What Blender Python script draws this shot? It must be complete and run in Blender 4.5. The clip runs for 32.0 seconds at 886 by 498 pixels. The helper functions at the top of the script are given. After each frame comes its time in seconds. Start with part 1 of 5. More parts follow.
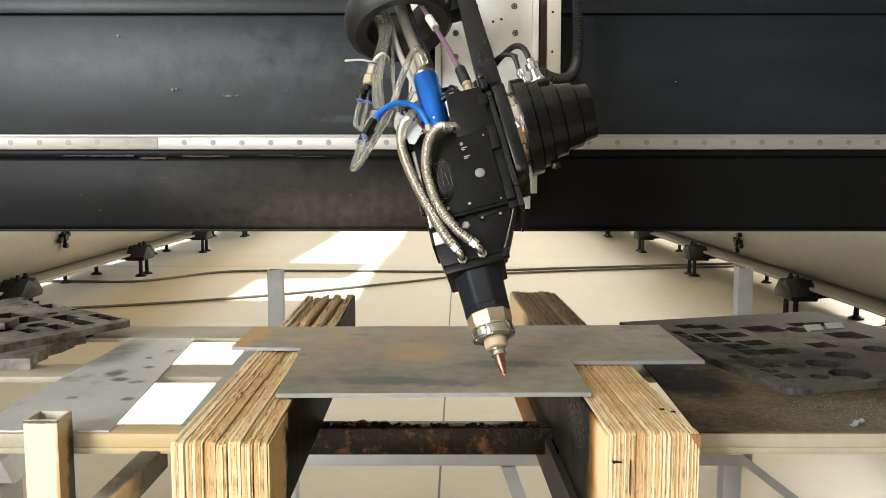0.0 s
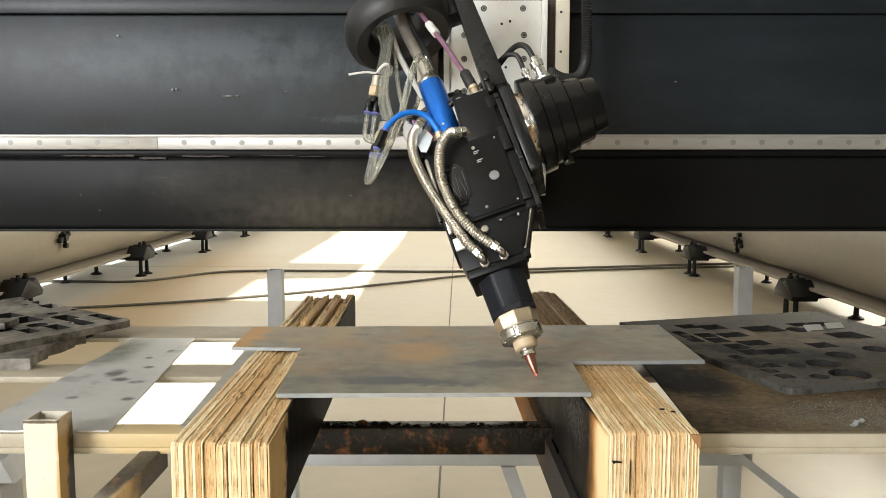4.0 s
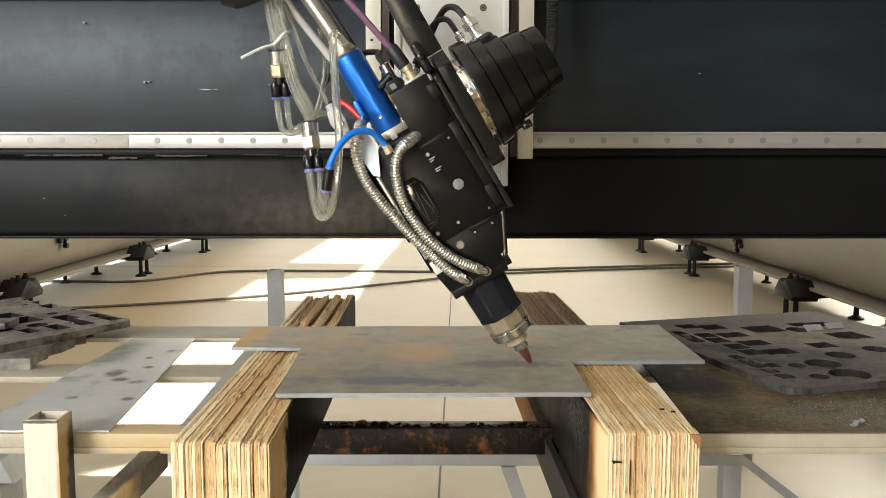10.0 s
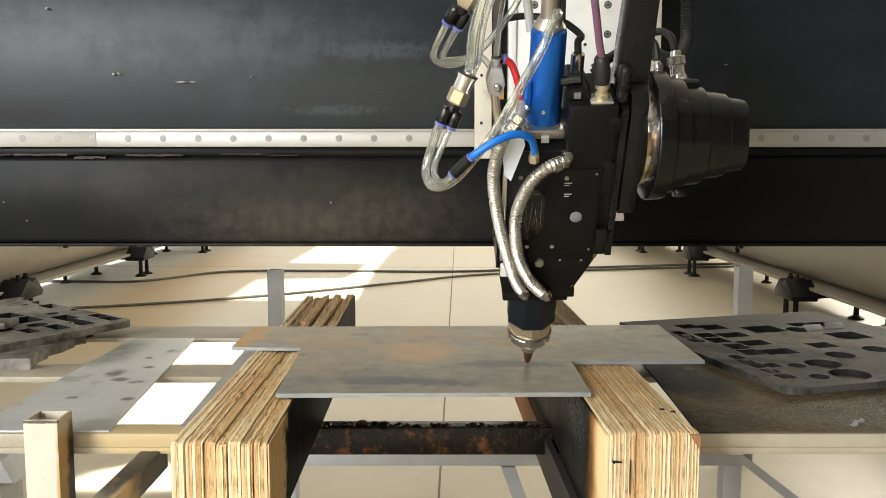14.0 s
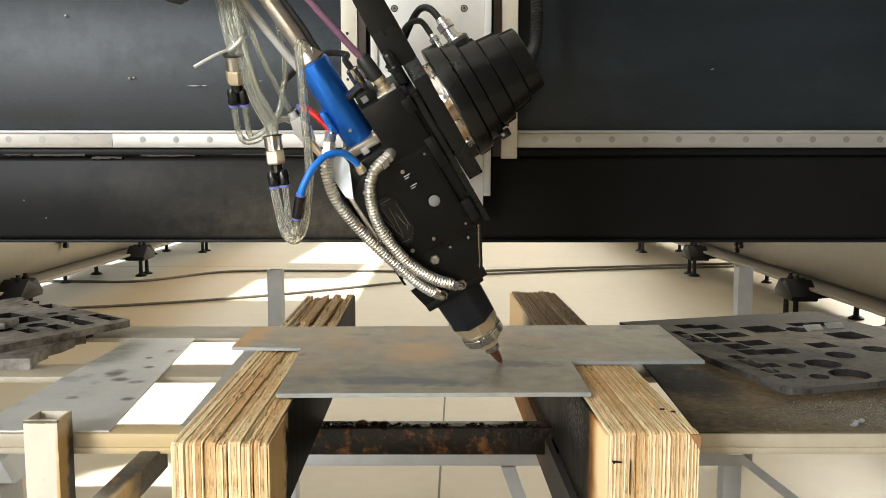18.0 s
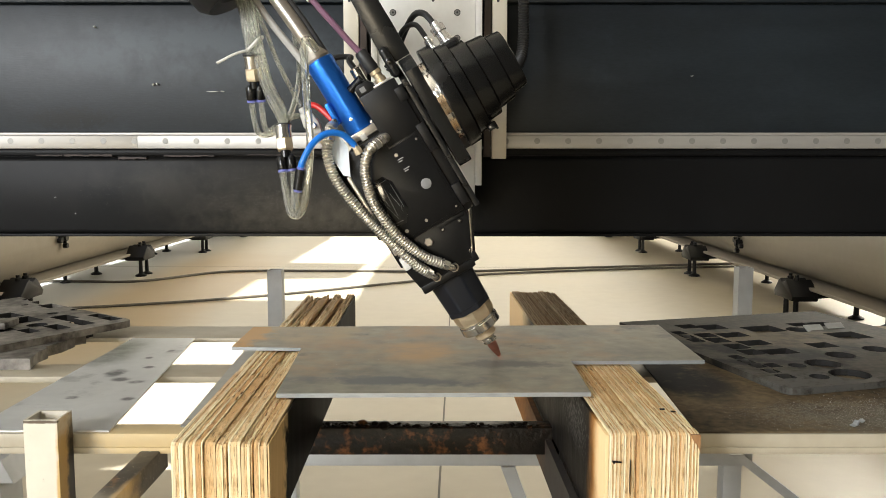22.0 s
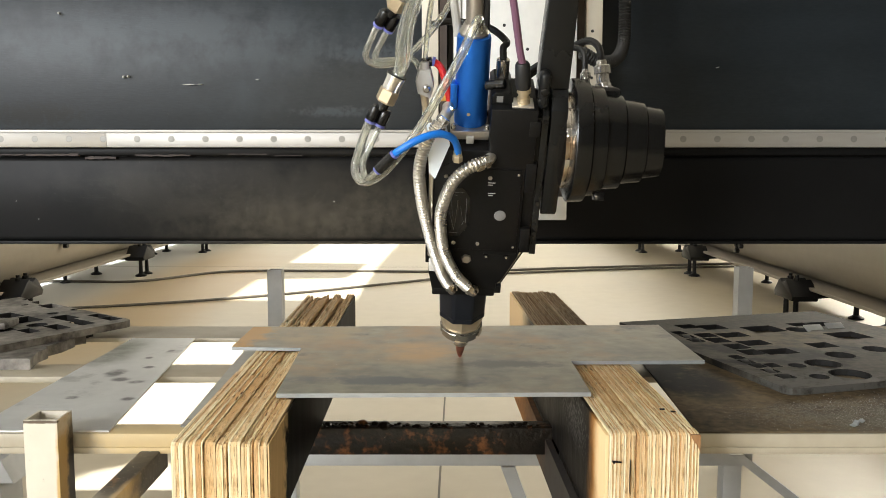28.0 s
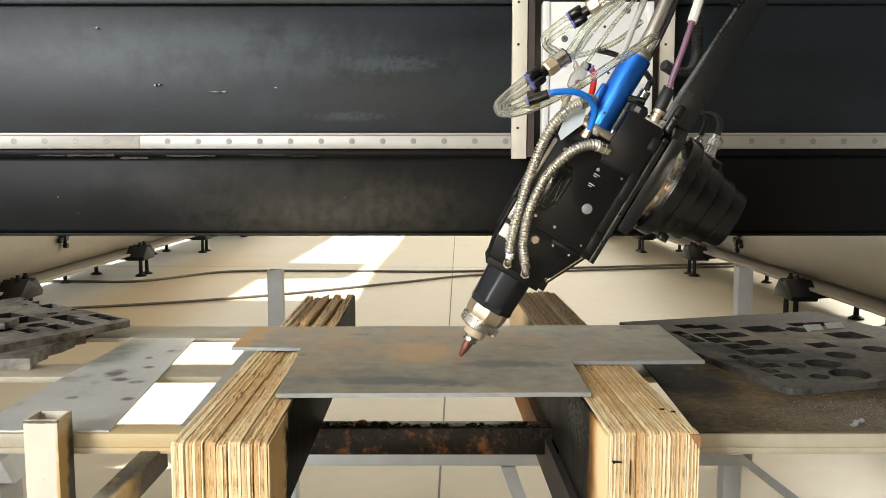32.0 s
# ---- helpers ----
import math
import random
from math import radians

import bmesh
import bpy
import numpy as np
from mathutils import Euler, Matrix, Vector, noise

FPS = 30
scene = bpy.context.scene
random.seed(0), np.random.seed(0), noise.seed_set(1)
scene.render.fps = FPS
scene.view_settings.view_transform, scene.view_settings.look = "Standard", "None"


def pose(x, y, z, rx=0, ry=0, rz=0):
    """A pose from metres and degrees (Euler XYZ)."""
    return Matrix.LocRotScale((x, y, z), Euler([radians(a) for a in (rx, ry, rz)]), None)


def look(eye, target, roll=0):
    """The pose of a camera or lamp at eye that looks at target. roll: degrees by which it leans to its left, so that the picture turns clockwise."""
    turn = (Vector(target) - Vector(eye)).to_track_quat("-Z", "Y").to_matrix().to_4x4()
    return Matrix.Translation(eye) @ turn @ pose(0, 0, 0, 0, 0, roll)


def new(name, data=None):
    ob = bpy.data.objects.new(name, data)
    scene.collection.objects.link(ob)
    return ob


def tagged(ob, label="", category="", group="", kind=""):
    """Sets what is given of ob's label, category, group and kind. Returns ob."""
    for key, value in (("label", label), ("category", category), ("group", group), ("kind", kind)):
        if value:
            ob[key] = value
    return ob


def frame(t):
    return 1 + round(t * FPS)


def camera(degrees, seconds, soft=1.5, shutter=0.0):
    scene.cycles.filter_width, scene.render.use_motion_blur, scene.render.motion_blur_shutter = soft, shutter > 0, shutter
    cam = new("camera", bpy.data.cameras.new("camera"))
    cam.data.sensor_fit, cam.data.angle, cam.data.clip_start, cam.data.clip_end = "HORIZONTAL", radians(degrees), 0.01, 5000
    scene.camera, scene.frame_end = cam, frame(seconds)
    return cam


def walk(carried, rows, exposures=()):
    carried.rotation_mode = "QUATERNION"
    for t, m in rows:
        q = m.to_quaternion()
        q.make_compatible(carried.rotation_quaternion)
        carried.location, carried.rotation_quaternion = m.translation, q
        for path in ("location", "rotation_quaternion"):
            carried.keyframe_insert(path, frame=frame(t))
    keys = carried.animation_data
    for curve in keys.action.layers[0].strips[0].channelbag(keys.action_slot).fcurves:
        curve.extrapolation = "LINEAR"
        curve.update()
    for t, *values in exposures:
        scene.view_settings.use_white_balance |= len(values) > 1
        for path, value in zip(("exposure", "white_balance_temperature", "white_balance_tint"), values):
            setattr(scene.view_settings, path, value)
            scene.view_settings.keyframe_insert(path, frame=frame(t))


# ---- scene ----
from mathutils.geometry import delaunay_2d_cdt

# ---- camera ----
cam = camera(55.2, 32.0, soft=0.9)
EYE, AIM = (0.0, 0.0, 1.15), (0.0, 1.5, 1.15 - 1.5 * 0.104)
walk(cam, [(0.0, look(EYE, AIM)), (32.0, look(EYE, AIM))], exposures=[(0.0, 1.51), (3.5, 1.51), (9.0, 1.47), (32.0, 1.43)])

# ---- world, sun, large lights ----
SUN_WAY = Vector((0.42, 0.30, -1.0)).normalized()
world = bpy.data.worlds.new("sky")
scene.world = world
world.use_nodes = True
sky = world.node_tree.nodes.new("ShaderNodeTexSky")
sky.sky_type, sky.sun_disc = "NISHITA", False
sky.sun_elevation = math.asin(-SUN_WAY.z)
sky.sun_rotation = math.atan2(-SUN_WAY.x, -SUN_WAY.y)
world.node_tree.links.new(sky.outputs[0], world.node_tree.nodes["Background"].inputs[0])
world.node_tree.nodes["Background"].inputs[1].default_value = 0.057
sun = new("sun", bpy.data.lights.new("sun", "SUN"))
sun.data.energy, sun.data.angle, sun.data.color = 5.0, radians(0.53), (1.0, 1.0, 0.985)
sun.matrix_world = look((0, 0, 20), Vector((0, 0, 20)) + SUN_WAY)


def area_light(name, eye, target, w, h, watts, color=(1, 1, 1)):
    ob = new(name, bpy.data.lights.new(name, "AREA"))
    ob.data.shape, ob.data.size, ob.data.size_y = "RECTANGLE", w, h
    ob.data.energy, ob.data.color = watts, color
    ob.matrix_world = look(eye, target)
    return ob


area_light("south_window_daylight", (-5.7, -5.95, 3.2), (-5.7, 4, 2.2), 4.5, 3.6, 420, (0.97, 0.985, 1.0))
# added fill lamps before closed walls, brightening floor, beams and tracks
area_light("west_fill_light", (-8.95, 5.0, 4.2), (0, 5.0, 3.0), 18.0, 3.2, 60, (1.0, 0.975, 0.92))
area_light("north_fill_light", (0.0, 23.95, 4.2), (0, 0, 3.6), 15.0, 5.2, 200, (1.0, 0.94, 0.80))
area_light("east_fill_light", (8.95, 14.0, 4.0), (0, 14.0, 2.0), 10.0, 4.0, 900, (1.0, 0.94, 0.80))
# added low warm lamp that brightens the block fronts and the lower beam
area_light("south_low_fill", (-1.0, -5.95, 0.65), (-1.0, 4, 0.65), 1.0, 1.0, 35, (1.0, 0.86, 0.62))


# ---- materials ----
def material(name, color, rough=0.6, metal=0.0, dark=None, grain=40.0, stain=3.0, amount=0.5, bump=0.15, depth=0.002,
             stretch=(1, 1, 1), spread=0.25, coat=0.0, gloss=0.5, piece=0.0, tint=None, island=0.0, burn=None, zones=()):
    """Base colour varied at two scales, roughness varied with it, fine relief. Object space, metres."""
    m = bpy.data.materials.new(name)
    m.use_nodes = True
    nt = m.node_tree
    n, link = nt.nodes, nt.links.new
    b = n["Principled BSDF"]
    dark = dark or tuple(c * 0.6 for c in color)
    tc, mp = n.new("ShaderNodeTexCoord"), n.new("ShaderNodeMapping")
    mp.inputs["Scale"].default_value = stretch
    link(tc.outputs["Object"], mp.inputs[0])
    fine, big = n.new("ShaderNodeTexNoise"), n.new("ShaderNodeTexNoise")
    fine.inputs["Scale"].default_value, fine.inputs["Detail"].default_value = grain, 6
    big.inputs["Scale"].default_value, big.inputs["Detail"].default_value = stain, 5
    big.inputs["Roughness"].default_value = 0.62
    for t in (fine, big):
        link(mp.outputs[0], t.inputs["Vector"])
    r1, r2 = n.new("ShaderNodeValToRGB"), n.new("ShaderNodeMapRange")
    r1.color_ramp.elements[0].position, r1.color_ramp.elements[1].position = 0.5 - spread, 0.5 + spread
    r1.color_ramp.elements[0].color, r1.color_ramp.elements[1].color = (*dark, 1), (*color, 1)
    mix = n.new("ShaderNodeMath")
    mix.operation = "MULTIPLY_ADD"
    mix.inputs[1].default_value = amount
    sub = n.new("ShaderNodeMath")
    sub.operation = "MULTIPLY"
    sub.inputs[1].default_value = 1 - amount
    link(big.outputs["Fac"], sub.inputs[0])
    link(fine.outputs["Fac"], mix.inputs[0])
    link(sub.outputs[0], mix.inputs[2])
    link(mix.outputs[0], r1.inputs[0])
    out = r1.outputs[0]
    if piece:
        info, hsv, mr = n.new("ShaderNodeObjectInfo"), n.new("ShaderNodeHueSaturation"), n.new("ShaderNodeMapRange")
        mr.inputs["To Min"].default_value, mr.inputs["To Max"].default_value = 1 - piece, 1 + piece
        link(info.outputs["Random"], mr.inputs["Value"])
        link(mr.outputs[0], hsv.inputs["Value"])
        link(out, hsv.inputs["Color"])
        out = hsv.outputs[0]
    if island:
        geo, hsv, mr = n.new("ShaderNodeNewGeometry"), n.new("ShaderNodeHueSaturation"), n.new("ShaderNodeMapRange")
        mr.inputs["To Min"].default_value, mr.inputs["To Max"].default_value = 1 - island, 1 + island
        link(geo.outputs["Random Per Island"], mr.inputs["Value"])
        link(mr.outputs[0], hsv.inputs["Value"])
        link(out, hsv.inputs["Color"])
        out = hsv.outputs[0]
    for other, scale, low, high, along in filter(None, (tint, burn)):
        # a second colour in blotches (tint), or past a ragged line along y (burn)
        blot, ramp, mx = n.new("ShaderNodeTexNoise"), n.new("ShaderNodeMapRange"), n.new("ShaderNodeMix")
        blot.inputs["Scale"].default_value, blot.inputs["Detail"].default_value, blot.inputs["Roughness"].default_value = scale, 7, 0.65
        link(tc.outputs["Object"], blot.inputs["Vector"])
        value = blot.outputs["Fac"]
        if along:
            xyz, add = n.new("ShaderNodeSeparateXYZ"), n.new("ShaderNodeMath")
            add.operation = "MULTIPLY_ADD"
            add.inputs[1].default_value = along
            link(tc.outputs["Object"], xyz.inputs[0])
            link(value, add.inputs[0])
            link(xyz.outputs["Y"], add.inputs[2])
            value = add.outputs[0]
        ramp.inputs["From Min"].default_value, ramp.inputs["From Max"].default_value = low, high
        ramp.interpolation_type = "SMOOTHSTEP"
        link(value, ramp.inputs["Value"])
        mx.data_type = "RGBA"
        mx.inputs[7].default_value = (*other, 1)
        link(ramp.outputs[0], mx.inputs[0])
        link(out, mx.inputs[6])
        out = mx.outputs[2]
    for other, centre, radius, scale, rag in zones:
        # another colour with a ragged rim of its own round one spot
        away, shape, ln = n.new("ShaderNodeVectorMath"), n.new("ShaderNodeVectorMath"), n.new("ShaderNodeVectorMath")
        away.operation, shape.operation, ln.operation = "SUBTRACT", "DIVIDE", "LENGTH"
        away.inputs[1].default_value, shape.inputs[1].default_value = centre, radius
        link(tc.outputs["Object"], away.inputs[0])
        link(away.outputs[0], shape.inputs[0])
        link(shape.outputs[0], ln.inputs[0])
        blot, add, ramp, mx = n.new("ShaderNodeTexNoise"), n.new("ShaderNodeMath"), n.new("ShaderNodeMapRange"), n.new("ShaderNodeMix")
        blot.inputs["Scale"].default_value, blot.inputs["Detail"].default_value, blot.inputs["Roughness"].default_value = scale, 6, 0.6
        link(tc.outputs["Object"], blot.inputs["Vector"])
        add.operation = "MULTIPLY_ADD"
        add.inputs[1].default_value = rag
        link(blot.outputs["Fac"], add.inputs[0])
        link(ln.outputs["Value"], add.inputs[2])
        ramp.inputs["From Min"].default_value, ramp.inputs["From Max"].default_value = 1.2 + rag * 0.5, 0.6 + rag * 0.5
        ramp.interpolation_type = "SMOOTHSTEP"
        link(add.outputs[0], ramp.inputs["Value"])
        mx.data_type = "RGBA"
        mx.inputs[7].default_value = (*other, 1)
        link(ramp.outputs[0], mx.inputs[0])
        link(out, mx.inputs[6])
        out = mx.outputs[2]
    link(out, b.inputs["Base Color"])
    r2.inputs["To Min"].default_value, r2.inputs["To Max"].default_value = max(0.02, rough - 0.12), min(1, rough + 0.12)
    link(big.outputs["Fac"], r2.inputs["Value"])
    link(r2.outputs[0], b.inputs["Roughness"])
    b.inputs["Metallic"].default_value = metal
    b.inputs["Coat Weight"].default_value, b.inputs["Specular IOR Level"].default_value = coat, gloss
    if bump:
        bp = n.new("ShaderNodeBump")
        bp.inputs["Strength"].default_value, bp.inputs["Distance"].default_value = bump, depth
        link(fine.outputs["Fac"], bp.inputs["Height"])
        link(bp.outputs[0], b.inputs["Normal"])
    return m


def layer(m, color, centre, radius, scale, low, high, soft=0.5, rough=None):
    """A stain, a spatter, dust or a painted sheen of another colour, ragged by noise, gathered round one spot."""
    nt = m.node_tree
    n, link = nt.nodes, nt.links.new
    b = n["Principled BSDF"]
    was = b.inputs["Base Color"].links[0].from_socket
    tc = n.new("ShaderNodeTexCoord")
    away, shape, ln = n.new("ShaderNodeVectorMath"), n.new("ShaderNodeVectorMath"), n.new("ShaderNodeVectorMath")
    away.operation, shape.operation, ln.operation = "SUBTRACT", "DIVIDE", "LENGTH"
    away.inputs[1].default_value, shape.inputs[1].default_value = centre, radius
    link(tc.outputs["Object"], away.inputs[0])
    link(away.outputs[0], shape.inputs[0])
    link(shape.outputs[0], ln.inputs[0])
    near, fleck = n.new("ShaderNodeMapRange"), n.new("ShaderNodeMapRange")
    near.interpolation_type = "SMOOTHSTEP"
    near.inputs["From Min"].default_value, near.inputs["From Max"].default_value = 1.0 + soft, 1.0 - soft
    link(ln.outputs["Value"], near.inputs["Value"])
    blot = n.new("ShaderNodeTexNoise")
    blot.inputs["Scale"].default_value, blot.inputs["Detail"].default_value, blot.inputs["Roughness"].default_value = scale, 5, 0.62
    link(tc.outputs["Object"], blot.inputs["Vector"])
    fleck.inputs["From Min"].default_value, fleck.inputs["From Max"].default_value = low, high
    # noise is lifted towards the spot, so that the rim frays
    lift = n.new("ShaderNodeMath")
    lift.operation = "MULTIPLY_ADD"
    lift.inputs[1].default_value, lift.inputs[2].default_value = 0.25, -0.125
    link(near.outputs[0], lift.inputs[0])
    add, both, mx = n.new("ShaderNodeMath"), n.new("ShaderNodeMath"), n.new("ShaderNodeMix")
    link(lift.outputs[0], add.inputs[0])
    link(blot.outputs["Fac"], add.inputs[1])
    link(add.outputs[0], fleck.inputs["Value"])
    both.operation = "MULTIPLY"
    link(near.outputs[0], both.inputs[0])
    link(fleck.outputs[0], both.inputs[1])
    mx.data_type = "RGBA"
    mx.inputs[7].default_value = (*color, 1)
    link(both.outputs[0], mx.inputs[0])
    link(was, mx.inputs[6])
    link(mx.outputs[2], b.inputs["Base Color"])
    return m


def glassy(name, color, rough=0.08, ior=1.3, clear=1.0):
    m = bpy.data.materials.new(name)
    m.use_nodes = True
    b = m.node_tree.nodes["Principled BSDF"]
    b.inputs["Base Color"].default_value = (*color, 1)
    b.inputs["Roughness"].default_value, b.inputs["IOR"].default_value = rough, ior
    b.inputs["Transmission Weight"].default_value = clear
    return m


# zones: browner floor left of the middle, paler strip along the left track
CONCRETE = material("concrete_floor", (0.52, 0.46, 0.345), 0.38, dark=(0.38, 0.325, 0.23), grain=9, stain=0.6, amount=0.3, bump=0.08, depth=0.003,
                    tint=((0.42, 0.36, 0.265), 0.55, 0.5, 0.75, 0), burn=((0.46, 0.39, 0.275), 0.35, 0.5, 0.7, 0),
                    zones=(((0.40, 0.295, 0.165), (-2.45, 7.6, 0), (0.80, 3.4, 9), 0.9, 0.5), ((0.56, 0.56, 0.54), (-4.2, 9, 0), (1.35, 30, 9), 1.5, 0.06)))
# for the unseen south wall, dark so that the gantry beam mirrors less light
DARK_WALL = material("dark_painted_wall", (0.16, 0.16, 0.15), 0.8, dark=(0.11, 0.11, 0.10), grain=30, stain=0.6)
WALL = material("painted_wall", (0.40, 0.39, 0.36), 0.8, dark=(0.3, 0.29, 0.27), grain=30, stain=0.6)
BLACK_PAINT = material("black_beam_paint", (0.017, 0.023, 0.028), 0.42, gloss=0.27, dark=(0.006, 0.0075, 0.009), grain=120, stain=2.0, amount=0.25, bump=0.2, depth=0.0012, stretch=(0.45, 1, 2.2), spread=0.16,
                       tint=((0.026, 0.036, 0.045), 3.2, 0.50, 0.80, 0))
layer(BLACK_PAINT, (0.036, 0.045, 0.054), (-0.24, 0, 1.262), (0.10, 0.3, 0.012), 70, 0.45, 0.62, 0.7)
layer(BLACK_PAINT, (0.036, 0.045, 0.054), (-0.14, 0, 1.392), (0.14, 0.3, 0.022), 60, 0.45, 0.62, 0.7)
# window sheen on the beam's left, put into the paint colour
layer(BLACK_PAINT, (0.036, 0.045, 0.052), (-0.62, 0, 1.42), (0.5, 0.3, 0.08), 14, 0.42, 0.66, 0.8)
layer(BLACK_PAINT, (0.008, 0.009, 0.009), (-0.93, 0, 1.255), (0.12, 0.3, 0.03), 90, 0.52, 0.56, 0.7)
layer(BLACK_PAINT, (0.10, 0.10, 0.095), (-0.5, 0, 1.36), (0.7, 0.3, 0.25), 520, 0.785, 0.81, 0.6)
LOWER_PAINT = material("dusty_black_beam_paint", (0.0105, 0.0105, 0.0105), 0.34, gloss=0.07, dark=(0.0065, 0.0065, 0.0065), grain=260, stain=3, amount=0.3, bump=0.14, depth=0.001)
# tan dust, its colour lifted to include the glow reflected from the floor
layer(LOWER_PAINT, (0.060, 0.053, 0.041), (-0.30, 0, 1.02), (0.30, 0.4, 0.085), 34, 0.20, 0.75, 0.9)
layer(LOWER_PAINT, (0.026, 0.024, 0.021), (-0.52, 0, 1.09), (0.40, 0.4, 0.07), 9, 0.40, 0.70, 0.8)
layer(LOWER_PAINT, (0.22, 0.21, 0.19), (-0.58, 0, 1.075), (0.46, 0.4, 0.10), 560, 0.755, 0.785, 0.7)
layer(LOWER_PAINT, (0.14, 0.13, 0.11), (-0.35, 0, 1.02), (0.30, 0.4, 0.09), 700, 0.73, 0.77, 0.7)
CREAM_PAINT = material("cream_machine_paint", (0.72, 0.67, 0.56), 0.45, dark=(0.56, 0.51, 0.41), grain=25, stain=3, amount=0.35, tint=((0.30, 0.24, 0.17), 9, 0.66, 0.8, 0))
BEIGE_PAINT = material("beige_machine_paint", (0.48, 0.435, 0.34), 0.5, dark=(0.31, 0.265, 0.19), grain=25, stain=3, amount=0.35, tint=((0.16, 0.11, 0.07), 9, 0.63, 0.8, 0), zones=(((0.60, 0.47, 0.26), (-0.48, 1.38, 0.69), (0.10, 0.2, 0.2), 25, 1.4),))
TRACK_PAINT = material("grey_brown_track_paint", (0.30, 0.265, 0.21), 0.42, dark=(0.22, 0.195, 0.155), grain=12, stain=1.4, amount=0.3)
GREY_PAINT = material("grey_blue_paint", (0.42, 0.43, 0.43), 0.45, dark=(0.31, 0.315, 0.31), grain=25, stain=4)
WHITE_PAINT = material("white_paint", (0.82, 0.81, 0.77), 0.4, dark=(0.70, 0.69, 0.65), grain=50, stain=5, bump=0.04)
STEEL_PLATE = material("mill_scale_steel", (0.41, 0.37, 0.285), 0.48, metal=0.2, dark=(0.16, 0.155, 0.125), grain=25, stain=5, amount=0.3, bump=0.06, depth=0.001, spread=0.15,
                       tint=((0.40, 0.25, 0.13), 3.4, 0.48, 0.72, 0), burn=((0.09, 0.095, 0.10), 5, 0.56, 0.72, 0),
                       zones=(((0.52, 0.30, 0.11), (-0.435, 1.87, 0.76), (0.05, 0.13, 0.1), 22, 2.0), ((0.13, 0.125, 0.11), (0.14, 1.60, 0.76), (0.12, 0.035, 0.1), 14, 2.6),
                              ((0.12, 0.125, 0.13), (-0.10, 1.47, 0.76), (0.16, 0.04, 0.1), 11, 2.8)))
layer(STEEL_PLATE, (0.46, 0.29, 0.14), (-0.045, 1.705, 0.76), (0.11, 0.10, 0.1), 9, 0.36, 0.66, 0.6)
layer(STEEL_PLATE, (0.40, 0.30, 0.18), (-0.287, 1.888, 0.76), (0.12, 0.12, 0.1), 12, 0.40, 0.70, 0.6)
layer(STEEL_PLATE, (0.62, 0.60, 0.55), (0.05, 1.6, 0.76), (0.5, 0.35, 0.1), 160, 0.83, 0.86, 0.5)
CUT_EDGE = material("bright_cut_edge", (0.40, 0.42, 0.425), 0.4, metal=0.4, dark=(0.25, 0.265, 0.27), grain=60, stain=12, stretch=(1, 1, 4))
SHEET = material("grey_sheet_steel", (0.74, 0.745, 0.73), 0.34, metal=0.25, dark=(0.52, 0.525, 0.51), grain=30, stain=4, amount=0.3, bump=0.04, tint=((0.42, 0.425, 0.415), 9, 0.58, 0.70, 0))
for spot, wide, deep in (((-0.694, 1.757, 0.7), 0.021, 0.03), ((-0.662, 1.704, 0.7), 0.020, 0.016), ((-0.621, 1.685, 0.7), 0.017, 0.013), ((-0.64, 1.808, 0.7), 0.013, 0.011),
                         ((-0.594, 1.561, 0.7), 0.012, 0.013), ((-0.642, 1.965, 0.7), 0.009, 0.014), ((-0.705, 1.569, 0.7), 0.012, 0.012), ((-0.67, 1.896, 0.7), 0.009, 0.01)):
    layer(SHEET, (0.14, 0.135, 0.14), spot, (wide, deep, 0.1), 45, 0.34, 0.62, 0.55)
layer(SHEET, (0.22, 0.24, 0.20), (-0.77, 1.95, 0.7), (0.06, 0.16, 0.1), 12, 0.35, 0.75, 0.7)
DARK_SHEET = material("rusty_dark_sheet", (0.19, 0.14, 0.08), 0.65, dark=(0.024, 0.019, 0.014), grain=70, stain=6, amount=0.35, spread=0.17, gloss=0.07)
# darker patch by the right block, below the workpiece's arm
layer(DARK_SHEET, (0.012, 0.010, 0.009), (0.50, 1.70, 0.7), (0.10, 0.16, 0.2), 18, 0.35, 0.60, 0.5)
layer(DARK_SHEET, (0.125, 0.108, 0.08), (0.86, 1.42, 0.7), (0.26, 0.12, 0.2), 30, 0.40, 0.62, 0.6)
layer(DARK_SHEET, (0.30, 0.28, 0.24), (0.74, 1.47, 0.7), (0.30, 0.12, 0.2), 330, 0.68, 0.71, 0.6)
SCRAP = material("scrap_plate_steel", (0.074, 0.064, 0.050), 0.65, dark=(0.014, 0.015, 0.013), spread=0.16, grain=60, stain=6, amount=0.35, gloss=0.07)
layer(SCRAP, (0.012, 0.0115, 0.011), (0.70, 1.95, 0.71), (0.30, 0.30, 0.2), 11, 0.52, 0.66, 0.6)
layer(SCRAP, (0.085, 0.082, 0.074), (0.74, 1.63, 0.71), (0.16, 0.10, 0.2), 45, 0.42, 0.60, 0.6)
layer(SCRAP, (0.11, 0.085, 0.052), (0.80, 2.05, 0.71), (0.25, 0.12, 0.2), 16, 0.40, 0.65, 0.7)
RUSTY_SCRAP = material("rusty_scrap_steel", (0.31, 0.285, 0.25), 0.5, gloss=0.3, dark=(0.045, 0.037, 0.031), spread=0.13, grain=45, stain=9, amount=0.4, tint=((0.17, 0.095, 0.055), 9, 0.58, 0.72, 0))
RAIL = material("ground_rail_steel", (0.385, 0.37, 0.34), 0.45, metal=0.4, dark=(0.31, 0.295, 0.268), grain=80, stain=5, stretch=(0.1, 1, 1), bump=0.03)
BLACK_ANODISED = material("black_anodised_aluminium", (0.0080, 0.0080, 0.0080), 0.38, gloss=0.22, dark=(0.0035, 0.0035, 0.0038), grain=150, stain=10, bump=0.06, depth=0.0006)
